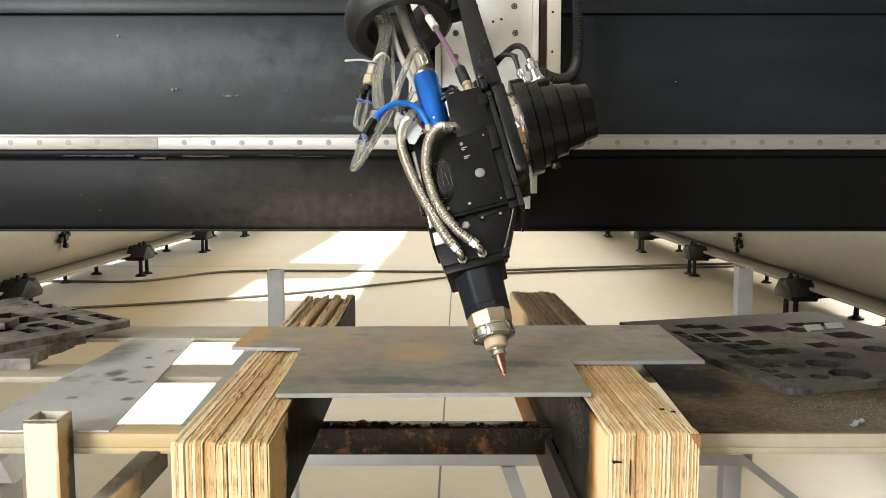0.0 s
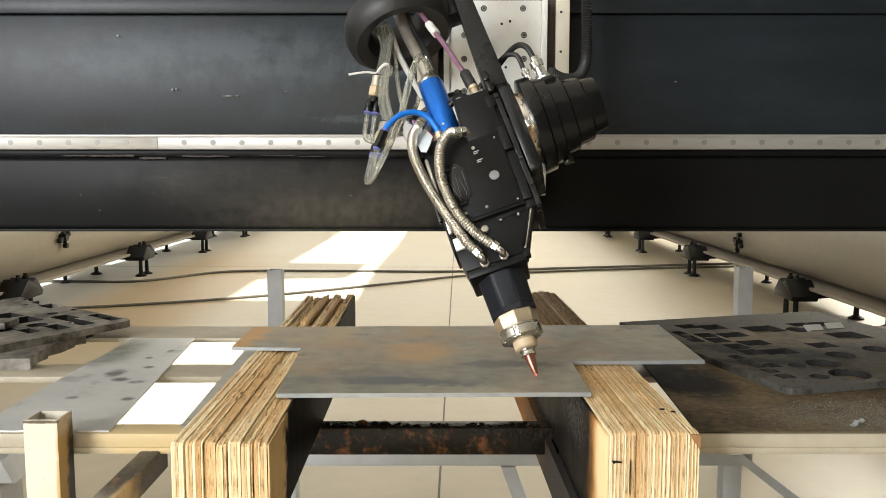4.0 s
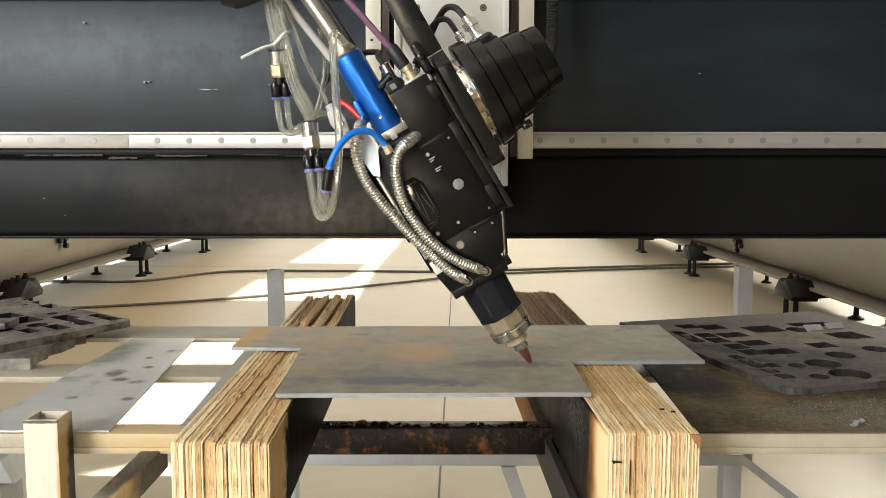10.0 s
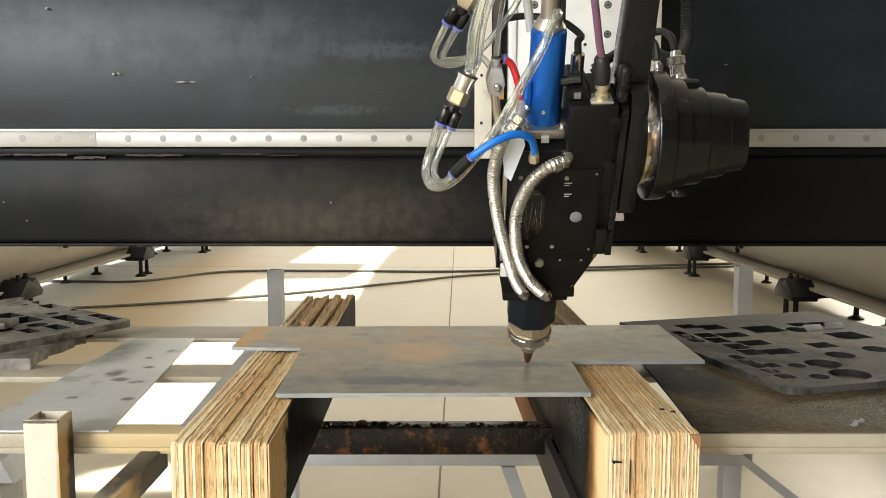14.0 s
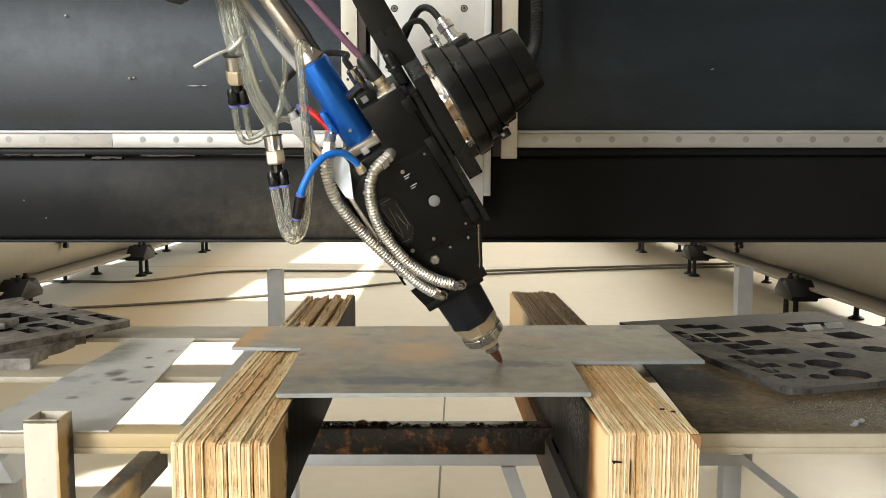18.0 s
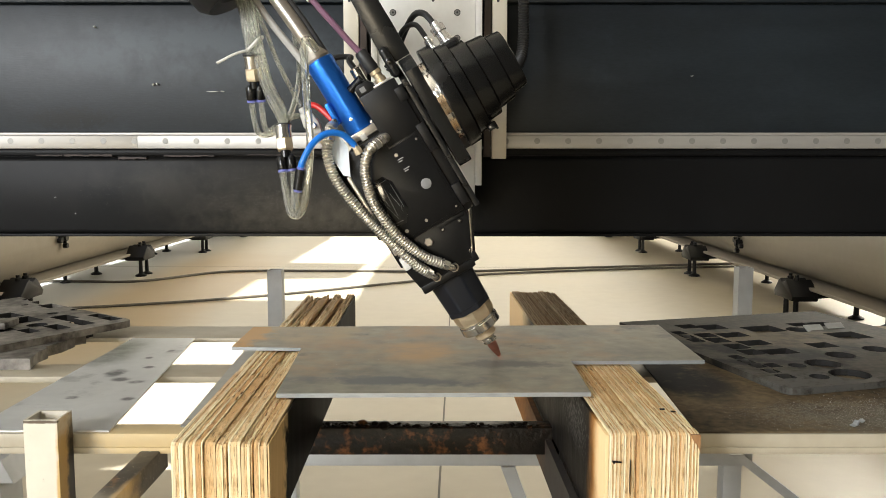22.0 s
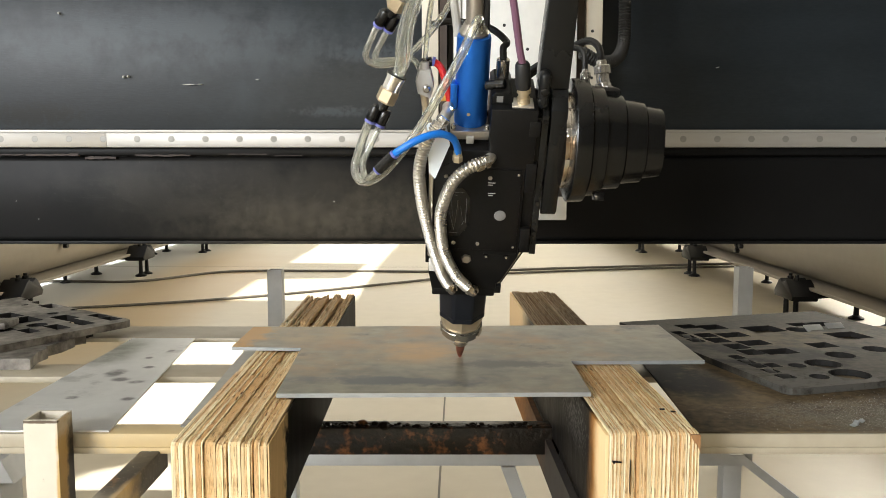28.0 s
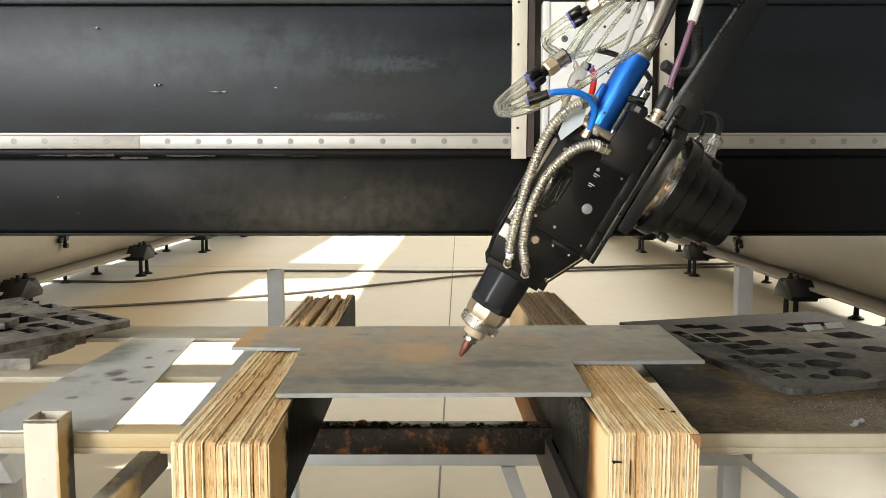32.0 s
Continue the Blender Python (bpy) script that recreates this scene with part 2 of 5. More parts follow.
PLATE_BLACK = material("black_plate_paint", (0.010, 0.0105, 0.0105), 0.26, gloss=0.32, dark=(0.009, 0.0092, 0.009), grain=120, stain=9, bump=0.08, depth=0.0006)
BARREL = material("dark_grey_anodised", (0.011, 0.013, 0.018), 0.36, gloss=0.35, dark=(0.008, 0.0095, 0.013), grain=90, stain=10, bump=0.02)
BLACK_PLASTIC = material("black_moulded_plastic", (0.0055, 0.0055, 0.0054), 0.24, gloss=0.5, dark=(0.005, 0.0048, 0.0047), grain=200, stain=8, bump=0.06, depth=0.0005)
CHROME = material("chromed_steel", (0.74, 0.71, 0.66), 0.18, metal=0.95, dark=(0.55, 0.52, 0.47), grain=60, stain=20, bump=0.02)
BRUSHED = material("brushed_steel", (0.74, 0.70, 0.63), 0.33, metal=0.72, dark=(0.55, 0.52, 0.46), grain=120, stain=20, bump=0.03)
PIPE_STEEL = material("dull_pipe_steel", (0.50, 0.46, 0.40), 0.34, metal=0.8, dark=(0.38, 0.345, 0.295), grain=60, stain=12, bump=0.03)
HOSE_STEEL = material("dull_hose_steel", (0.84, 0.81, 0.75), 0.30, metal=0.92, dark=(0.62, 0.58, 0.51), grain=90, stain=25, bump=0.03)
RING_STEEL = material("turned_ring_steel", (0.78, 0.73, 0.66), 0.22, metal=1.0, dark=(0.42, 0.30, 0.20), grain=10, stain=14, amount=0.2, stretch=(0.2, 1.5, 1.5), spread=0.12, bump=0.02)
BADGE = material("grey_badge", (0.23, 0.23, 0.225), 0.5, dark=(0.17, 0.17, 0.165), grain=60, stain=30, bump=0.02)
BRASS = material("dull_brass", (0.66, 0.55, 0.38), 0.36, metal=0.7, dark=(0.5, 0.41, 0.27), grain=60, stain=20, bump=0.03)
COPPER = material("worn_copper", (0.55, 0.25, 0.17), 0.35, metal=0.9, dark=(0.3, 0.13, 0.1), grain=80, stain=40)
CERAMIC = material("cream_ceramic", (0.62, 0.50, 0.34), 0.35, dark=(0.48, 0.37, 0.24), grain=60, stain=25, bump=0.02)
BLUE = material("blue_anodised_aluminium", (0.025, 0.19, 0.74), 0.32, metal=0.75, dark=(0.02, 0.16, 0.66), grain=100, stain=8, bump=0.01)
BLUE_TUBE = material("blue_plastic_tube", (0.01, 0.19, 0.72), 0.35, dark=(0.008, 0.16, 0.62), grain=60, stain=9, bump=0.01)
RED_TUBE = material("red_plastic_tube", (0.62, 0.02, 0.015), 0.4, dark=(0.5, 0.015, 0.012), grain=60, stain=9, bump=0.01)
BLUE_RING = material("violet_blue_plastic", (0.15, 0.17, 0.50), 0.4, dark=(0.12, 0.13, 0.42), grain=60, stain=9, bump=0.01)
PURPLE = material("purple_cable_sheath", (0.20, 0.095, 0.15), 0.45, dark=(0.16, 0.075, 0.12), grain=60, stain=9, bump=0.02)
GREY_PLASTIC = material("grey_plastic", (0.5, 0.49, 0.46), 0.45, dark=(0.42, 0.41, 0.38), grain=60, stain=9, bump=0.02)
WHITE_PLASTIC = material("white_nylon", (0.75, 0.74, 0.7), 0.45, dark=(0.66, 0.65, 0.6), grain=60, stain=9, bump=0.02)
MARKING = material("white_marking", (0.6, 0.6, 0.58), 0.6, dark=(0.45, 0.45, 0.43), bump=0)


def plywood(name, pale, tan, streak, pits, far=None, burnt=(0.34, 0.22, 0.11), deep=0.65):
    """Ply edges: fine fibres up the front and along the top, torn pits, each ply in its own tone."""
    m = bpy.data.materials.new(name)
    m.use_nodes = True
    nt = m.node_tree
    n, link = nt.nodes, nt.links.new
    b = n["Principled BSDF"]
    tc, info = n.new("ShaderNodeTexCoord"), n.new("ShaderNodeObjectInfo")

    def noise(scale, detail=4, rough=0.6):
        mp, t = n.new("ShaderNodeMapping"), n.new("ShaderNodeTexNoise")
        mp.inputs["Scale"].default_value = scale
        t.inputs["Scale"].default_value, t.inputs["Detail"].default_value, t.inputs["Roughness"].default_value = 1.0, detail, rough
        link(tc.outputs["Object"], mp.inputs[0])
        link(mp.outputs[0], t.inputs["Vector"])
        return t.outputs["Fac"]

    def ranged(value, lo, hi, to0=0.0, to1=1.0):
        r = n.new("ShaderNodeMapRange")
        for key, v in (("From Min", lo), ("From Max", hi), ("To Min", to0), ("To Max", to1)):
            r.inputs[key].default_value = v
        link(value, r.inputs["Value"])
        return r.outputs[0]

    def mixed(fac, a, c):
        mx = n.new("ShaderNodeMix")
        mx.data_type = "RGBA"
        link(fac, mx.inputs[0])
        for slot, v in ((6, a), (7, c)):
            if isinstance(v, tuple):
                mx.inputs[slot].default_value = (*v, 1)
            else:
                link(v, mx.inputs[slot])
        return mx.outputs[2]
    fibre = noise((620, streak, streak), 2)
    tone = noise((40, 4, 4), 3)
    pit = noise((430, 42, 42), 5, 0.7)
    where = noise((25, 16, 16), 3)
    col = mixed(info.outputs["Random"], pale, tan)
    col = mixed(ranged(info.outputs["Random"], 0.66, 1.0, 0.0, 0.6), col, (0.54, 0.29, 0.12))
    col = mixed(ranged(noise((90, 28, 28), 4, 0.7), 0.50, 0.60, 0.0, 0.65), col, tuple(c * 0.8 for c in tan))
    col = mixed(ranged(fibre, 0.47, 0.72, 0.0, 0.8), col, tuple(c * 0.55 for c in tan))
    col = mixed(ranged(tone, 0.50, 0.72, 0.0, 0.7), col, (0.60, 0.32, 0.12))
    both = n.new("ShaderNodeMath")
    both.operation = "MULTIPLY"
    link(ranged(pit, 0.57, 0.64), both.inputs[0])
    link(ranged(where, 0.5 - pits, 0.62 - pits), both.inputs[1])
    col = mixed(both.outputs[0], col, (0.10, 0.045, 0.015))
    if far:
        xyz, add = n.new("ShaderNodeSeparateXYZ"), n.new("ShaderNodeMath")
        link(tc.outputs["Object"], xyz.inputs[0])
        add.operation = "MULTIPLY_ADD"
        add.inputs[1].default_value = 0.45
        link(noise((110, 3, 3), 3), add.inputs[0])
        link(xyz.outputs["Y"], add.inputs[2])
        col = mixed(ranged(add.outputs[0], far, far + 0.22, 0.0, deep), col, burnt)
    link(col, b.inputs["Base Color"])
    b.inputs["Roughness"].default_value = 0.8
    b.inputs["Specular IOR Level"].default_value = 0.2
    bp = n.new("ShaderNodeBump")
    bp.inputs["Strength"].default_value, bp.inputs["Distance"].default_value = 0.5, 0.0012
    link(fibre, bp.inputs["Height"])
    link(bp.outputs[0], b.inputs["Normal"])
    return m


PLY_END = plywood("plywood_end_grain", (0.92, 0.70, 0.40), (0.66, 0.40, 0.17), 60, 0.12, 1.0)
PLY_LONG = plywood("plywood_long_grain", (1.0, 0.90, 0.64), (0.94, 0.74, 0.42), 5, 0.0, 1.0)
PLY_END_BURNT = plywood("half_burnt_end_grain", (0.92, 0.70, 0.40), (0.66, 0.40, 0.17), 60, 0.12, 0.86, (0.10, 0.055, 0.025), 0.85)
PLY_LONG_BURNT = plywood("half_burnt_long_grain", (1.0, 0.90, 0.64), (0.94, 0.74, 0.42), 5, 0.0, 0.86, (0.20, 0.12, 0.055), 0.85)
PLY_FACE = material("plywood_face", (0.84, 0.62, 0.33), 0.55, dark=(0.62, 0.41, 0.19), grain=40, stain=6, amount=0.5, stretch=(1, 3, 0.35), bump=0.3, depth=0.001, gloss=0.15, spread=0.3,
                    zones=(((0.02, 0.012, 0.006), (0, 0.055, 0.045), (0.02, 0.006, 0.03), 60, 1.2), ((0.02, 0.012, 0.006), (0, 0.10, 0.09), (0.02, 0.004, 0.012), 60, 1.2)),
                    tint=((0.45, 0.22, 0.08), 12, 0.55, 0.75, 0), burn=((0.004, 0.0036, 0.0033), 11, 0.20, 0.25, 0.22))
PLY_FACE.node_tree.nodes["Principled BSDF"].inputs["Specular IOR Level"].default_value = 0.03
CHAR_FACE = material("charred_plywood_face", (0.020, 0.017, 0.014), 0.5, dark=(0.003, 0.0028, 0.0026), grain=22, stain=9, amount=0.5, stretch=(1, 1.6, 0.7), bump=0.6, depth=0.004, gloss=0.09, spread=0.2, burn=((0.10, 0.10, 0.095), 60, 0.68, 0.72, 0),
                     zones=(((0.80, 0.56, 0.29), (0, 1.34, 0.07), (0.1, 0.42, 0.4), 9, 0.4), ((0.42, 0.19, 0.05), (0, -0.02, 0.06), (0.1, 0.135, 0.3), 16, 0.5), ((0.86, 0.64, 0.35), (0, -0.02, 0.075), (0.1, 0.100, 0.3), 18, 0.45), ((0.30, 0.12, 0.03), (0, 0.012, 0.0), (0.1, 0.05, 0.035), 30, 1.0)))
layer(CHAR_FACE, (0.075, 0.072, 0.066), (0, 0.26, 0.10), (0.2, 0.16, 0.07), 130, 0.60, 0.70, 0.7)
# soot and rust; the pale flecks are wet highlights put into the colour
SOOT = material("sooty_burnt_steel", (0.018, 0.013, 0.009), 0.32, dark=(0.004, 0.0035, 0.003), spread=0.14, grain=60, stain=12, amount=0.4, bump=0.9, depth=0.004, gloss=0.2,
                tint=((0.16, 0.065, 0.022), 16, 0.54, 0.66, 0), burn=((0.30, 0.26, 0.20), 150, 0.69, 0.72, 0))
LONG_BAR = material("half_burnt_bar_paint", (0.06, 0.056, 0.052), 0.5, dark=(0.008, 0.007, 0.007), grain=60, stain=10, bump=0.4, depth=0.002, tint=((0.22, 0.11, 0.04), 13, 0.61, 0.70, 0),
                    burn=((0.50, 0.48, 0.44), 190, 0.63, 0.66, 0), zones=(((0.52, 0.36, 0.17), (-0.468, 1.10, 0.64), (0.012, 0.16, 0.4), 22, 0.7), ((0.60, 0.53, 0.40), (-0.49, 0.92, 0.672), (0.4, 0.26, 0.4), 14, 0.5)))
RUST_BAR = material("rusty_sooty_steel", (0.55, 0.24, 0.06), 0.7, dark=(0.24, 0.10, 0.03), grain=60, stain=8, zones=(((0.03, 0.024, 0.02), (0.23, 1.2, 0.53), (0.2, 0.80, 0.2), 14, 0.4),))
RUBBER = material("black_rubber", (0.018, 0.018, 0.018), 0.5, dark=(0.012, 0.012, 0.012), grain=80, stain=10)
CABLE_GREY = material("dusty_black_cable", (0.17, 0.15, 0.12), 0.7, dark=(0.06, 0.055, 0.045), grain=40, stain=5)
CLEAR = glassy("clear_pvc_tube", (0.955, 0.96, 0.885), 0.06, 1.42, 0.92)
FILM = material("pale_blue_film", (0.74, 0.79, 0.82), 0.25, dark=(0.62, 0.69, 0.73), grain=20, stain=12, bump=0.02)


# ---- building helpers ----
def thing(name, label, category, group="", at=None):
    ob = new(name)
    ob.empty_display_size = 0.1
    if at is not None:
        ob.matrix_world = at
    return tagged(ob, label, category, group)


def finish(bm, smooth=None):
    bmesh.ops.recalc_face_normals(bm, faces=bm.faces)
    if smooth is not None:
        for f in bm.faces:
            f.smooth = True
        for e in bm.edges:
            if len(e.link_faces) == 2 and e.calc_face_angle(0) > radians(smooth):
                e.smooth = False
    return bm


def part(name, bm, mat, parent=None, label="", smooth=35, kind=""):
    """Links a bmesh as one mesh object under a thing or a part."""
    finish(bm, smooth)
    me = bpy.data.meshes.new(name)
    bm.to_mesh(me)
    bm.free()
    for m in (mat if isinstance(mat, (list, tuple)) else (mat,)):
        me.materials.append(m)
    ob = new(name, me)
    if parent:
        ob.parent = parent
    return tagged(ob, label, kind=kind)


def shared(name, me, parent, m):
    """Another object on the same mesh."""
    ob = new(name, me)
    ob.parent = parent
    ob.matrix_basis = m
    return ob


def box(x0, x1, y0, y1, z0, z1, bevel=0.0, bm=None, seg=2):
    bm = bm or bmesh.new()
    vs = [bm.verts.new((x, y, z)) for x in (x0, x1) for y in (y0, y1) for z in (z0, z1)]
    fs = [bm.faces.new([vs[i] for i in q]) for q in ((0, 1, 3, 2), (4, 6, 7, 5), (0, 4, 5, 1), (2, 3, 7, 6), (0, 2, 6, 4), (1, 5, 7, 3))]
    if bevel:
        es = list({e for f in fs for e in f.edges})
        bmesh.ops.bevel(bm, geom=es, offset=bevel, segments=seg, profile=0.5, affect="EDGES")
    return bm


def prism(outline, d0, d1, axis="y", bevel=0.0, bm=None):
    """A plate from an outline: (x, z) pushed along y, (y, z) along x, (x, y) along z."""
    bm = bm or bmesh.new()

    def at(p, d):
        return {"y": (p[0], d, p[1]), "x": (d, p[0], p[1]), "z": (p[0], p[1], d)}[axis]
    a, b = [bm.verts.new(at(p, d0)) for p in outline], [bm.verts.new(at(p, d1)) for p in outline]
    n = len(outline)
    fs = [bm.faces.new(a), bm.faces.new(b[::-1])] + [bm.faces.new((a[i], b[i], b[(i + 1) % n], a[(i + 1) % n])) for i in range(n)]
    if bevel:
        bmesh.ops.recalc_face_normals(bm, faces=fs)
        bmesh.ops.bevel(bm, geom=list({e for f in fs[:2] for e in f.edges}), offset=bevel, segments=2, profile=0.5, affect="EDGES")
    return bm


def basis(way):
    way = Vector(way).normalized()
    u = way.orthogonal().normalized()
    return u, way.cross(u), way


def lathe(profile, origin=(0, 0, 0), way=(0, 0, 1), seg=32, bm=None, flats=0):
    """A turned body: (radius, distance) along an axis; closed at the ends."""
    bm = bm or bmesh.new()
    u, v, w = basis(way)
    o = Vector(origin)
    seg = flats or seg
    rings = []
    for r, d in profile:
        rings.append([bm.verts.new(o + w * d + (u * math.cos(k * math.tau / seg) + v * math.sin(k * math.tau / seg)) * max(r, 1e-5)) for k in range(seg)])
    for a, b in zip(rings, rings[1:]):
        for k in range(seg):
            bm.faces.new((a[k], a[(k + 1) % seg], b[(k + 1) % seg], b[k]))
    bm.faces.new(rings[0][::-1])
    bm.faces.new(rings[-1])
    return bm


def rod(p0, p1, r, seg=12, bm=None, r1=None):
    d = Vector(p1) - Vector(p0)
    return lathe([(r, 0), (r if r1 is None else r1, d.length)], p0, d, seg, bm)


def smooth_path(pts, n=8):
    """A Catmull-Rom line through the points."""
    p = [Vector(q) for q in pts]
    p = [2 * p[0] - p[1]] + p + [2 * p[-1] - p[-2]]
    out = []
    for i in range(1, len(p) - 2):
        for k in range(n):
            t = k / n
            out.append(0.5 * (2 * p[i] + (p[i + 1] - p[i - 1]) * t + (2 * p[i - 1] - 5 * p[i] + 4 * p[i + 1] - p[i + 2]) * t * t
                              + (3 * p[i] - p[i - 1] - 3 * p[i + 1] + p[i + 2]) * t ** 3))
    return out + [p[-2]]


def tube(pts, r, seg=10, n=8, bm=None, ripple=0.0, pitch=0.006, bore=0.0):
    """A hose along a smooth line; ripple and pitch give the rings of a corrugated one; bore makes it hollow."""
    line = smooth_path(pts, n)
    if ripple:
        fine, acc = [line[0]], 0.0
        step = pitch / 4
        for a, b in zip(line, line[1:]):
            d = (b - a).length
            while acc + step <= d:
                acc += step
                fine.append(a.lerp(b, acc / d))
            acc -= d
        line = fine
    bm = bm or bmesh.new()
    up = None
    inner = []
    outer = []
    for i, c in enumerate(line):
        w = (line[min(i + 1, len(line) - 1)] - line[max(i - 1, 0)]).normalized()
        up = w.orthogonal().normalized() if up is None else (up - w * up.dot(w)).normalized()
        v = w.cross(up)
        rr = r + (ripple * (1, 0.3, -1, 0.3)[i % 4] if ripple else 0)
        outer.append([bm.verts.new(c + (up * math.cos(k * math.tau / seg) + v * math.sin(k * math.tau / seg)) * rr) for k in range(seg)])
        if bore:
            inner.append([bm.verts.new(c + (up * math.cos(k * math.tau / seg) + v * math.sin(k * math.tau / seg)) * bore) for k in range(seg)])
    for rings in (outer, inner):
        for a, b in zip(rings, rings[1:]):
            for k in range(seg):
                bm.faces.new((a[k], a[(k + 1) % seg], b[(k + 1) % seg], b[k]))
    if bore:
        for a, b in ((outer[0], inner[0]), (outer[-1], inner[-1])):
            for k in range(seg):
                bm.faces.new((a[k], a[(k + 1) % seg], b[(k + 1) % seg], b[k]))
    else:
        bm.faces.new(outer[0][::-1])
        bm.faces.new(outer[-1])
    return bm


def holed_plate(outline, holes, z0, z1, cut_faces=False):
    """A flat plate with openings cut right through it."""
    loops = [outline, *holes]
    flat, edges = [], []
    for l in loops:
        n = len(flat)
        flat += [Vector((x, y)) for x, y in l]
        edges += [(n + i, n + (i + 1) % len(l)) for i in range(len(l))]
    co, rim, tris = delaunay_2d_cdt(flat, edges, [], 1, 1e-6)[:3]

    def inside(p, l):
        hit = False
        for (xa, ya), (xb, yb) in zip(l, l[1:] + l[:1]):
            if (ya > p.y) != (yb > p.y) and p.x < xa + (p.y - ya) * (xb - xa) / (yb - ya):
                hit = not hit
        return hit
    centre = [(co[t[0]] + co[t[1]] + co[t[2]]) / 3 for t in tris]
    tris = [t for t, c in zip(tris, centre) if inside(c, outline) and not any(inside(c, h) for h in holes)]
    rim_len = [(Vector(a), Vector(b)) for a, b in zip(outline, outline[1:] + outline[:1])]
    outline_points = [a.lerp(b, k / 200) for a, b in rim_len for k in range(200)]
    bm = bmesh.new()
    top, low = [bm.verts.new((c.x, c.y, z1)) for c in co], [bm.verts.new((c.x, c.y, z0)) for c in co]
    count = {}
    for t in {frozenset(t): t for t in tris}.values():
        bm.faces.new([top[i] for i in t])
        bm.faces.new([low[i] for i in reversed(t)])
        for k in range(len(t)):
            e = tuple(sorted((t[k], t[(k + 1) % len(t)])))
            count[e] = count.get(e, 0) + 1
    for (a, b), n in count.items():
        if n == 1:
            f = bm.faces.new((top[b], top[a], low[a], low[b]))
            m = (co[a] + co[b]) / 2
            f.material_index = int(cut_faces and min(((m - Vector(p)).length for p in outline_points), default=1) > 0.004)
    for v in [v for v in bm.verts if not v.link_faces]:
        bm.verts.remove(v)
    return bm


# ---- the hall ----
floor = part("floor", box(-14, 14, -8, 26, -0.2, 0.0), CONCRETE, kind="structure", label="pale grey concrete workshop floor with joints")
# unseen walls, added to close the hall and shape its light
part("wall_west", box(-9.2, -9.0, -6.2, 24.2, 0, 7.0), WALL, kind="structure", label="plain unseen wall closing the hall")
part("wall_east", box(9.0, 9.2, -6.2, 24.2, 0, 7.0), WALL, kind="structure", label="plain unseen wall closing the hall")
part("wall_north", box(-9.0, 9.0, 24.0, 24.2, 0, 7.0), WALL, kind="structure", label="plain unseen wall closing the hall")
# unseen south wall; its low opening is added for the warm fill lamp
bm = bmesh.new()
for x0, x1, z0, z1 in ((-9, -8.0, 0, 7), (-0.4, 9, 0, 7), (-8.0, -3.4, 5.1, 7), (-8.0, -3.4, 0, 1.35), (-3.4, -1.6, 0, 7), (-1.6, -0.4, 1.2, 7)):
    box(x0, x1, -6.2, -6.0, z0, z1, bm=bm)
part("wall_south", bm, DARK_WALL, kind="structure", label="unseen dark wall with a wide window and an added low opening for light")
# unseen roof added to shape the sun: outlines of the patches its openings let through to the floor
PATCHES = ([(-1.60, 3.42), (-1.60, 5.6), (-0.84, 5.6), (-0.84, 3.42)], [(-1.36, 2.86), (-1.33, 3.02), (-1.18, 3.13), (-0.84, 3.13), (-0.84, 2.86)],
           [(-1.82, 6.93), (-1.82, 8.20), (-0.97, 8.26), (-0.90, 8.75), (-0.86, 9.46), (-1.74, 9.56), (-1.70, 11.8), (-1.66, 14.6), (-0.58, 14.6), (-0.62, 11.7), (-0.71, 9.4), (-0.73, 6.93)],
           [(-4.0, 7.05), (-4.0, 8.35), (-2.99, 8.35), (-2.99, 7.05)], [(-4.0, 9.4), (-4.0, 14.6), (-2.99, 14.6), (-2.99, 9.4)])
ROOF = 7.0
shift = SUN_WAY * (ROOF / -SUN_WAY.z)
part("ceiling", holed_plate([(-9.2, -6.2), (9.2, -6.2), (9.2, 24.2), (-9.2, 24.2)], [[(x - shift.x, y - shift.y) for x, y in p] for p in PATCHES], ROOF, ROOF + 0.02),
     WHITE_PAINT, kind="structure", label="pale unseen roof with openings cut to shape the sun patches")
# saw-cut floor joints, filled dark
JOINT = material("joint_filler", (0.2, 0.18, 0.15), 0.8, grain=30, stain=3)
for name, (xa, ya), (xb, yb) in (("joint", (-0.04, 1.5), (0.24, 16.0)), ("joint", (-6.0, 3.35), (6.0, 3.25)), ("joint", (-6.0, 9.2), (6.0, 9.1))):
    w = Vector((xb - xa, yb - ya, 0)).normalized().cross(Vector((0, 0, 1))) * 0.004
    part(name, prism([(xa - w.x, ya - w.y), (xb - w.x, yb - w.y), (xb + w.x, yb + w.y), (xa + w.x, ya + w.y)], -0.004, 0.0015, "z"), JOINT, floor)

# ---- cables on the floor ----
for pts, r in (([(-4.2, 8.0, 0.012), (-3.5, 7.98, 0.012), (-2.87, 8.0, 0.012), (-2.2, 8.7, 0.012), (-1.0, 8.74, 0.012), (0.1, 8.7, 0.012), (1.4, 9.0, 0.012), (2.79, 9.3, 0.012), (4.2, 9.6, 0.012)], 0.012),
               ([(-4.4, 6.1, 0.012), (-2.64, 6.59, 0.012), (-1.46, 7.15, 0.012), (-0.4, 7.9, 0.012), (0.26, 8.39, 0.012), (1.3, 8.75, 0.012), (2.7, 9.05, 0.012), (4.2, 9.3, 0.012)], 0.011)):
    tagged(part("floor_cable", tube(pts, r, 8), CABLE_GREY), "dusty dark cable lying across the concrete floor", "cable", "floor cables")

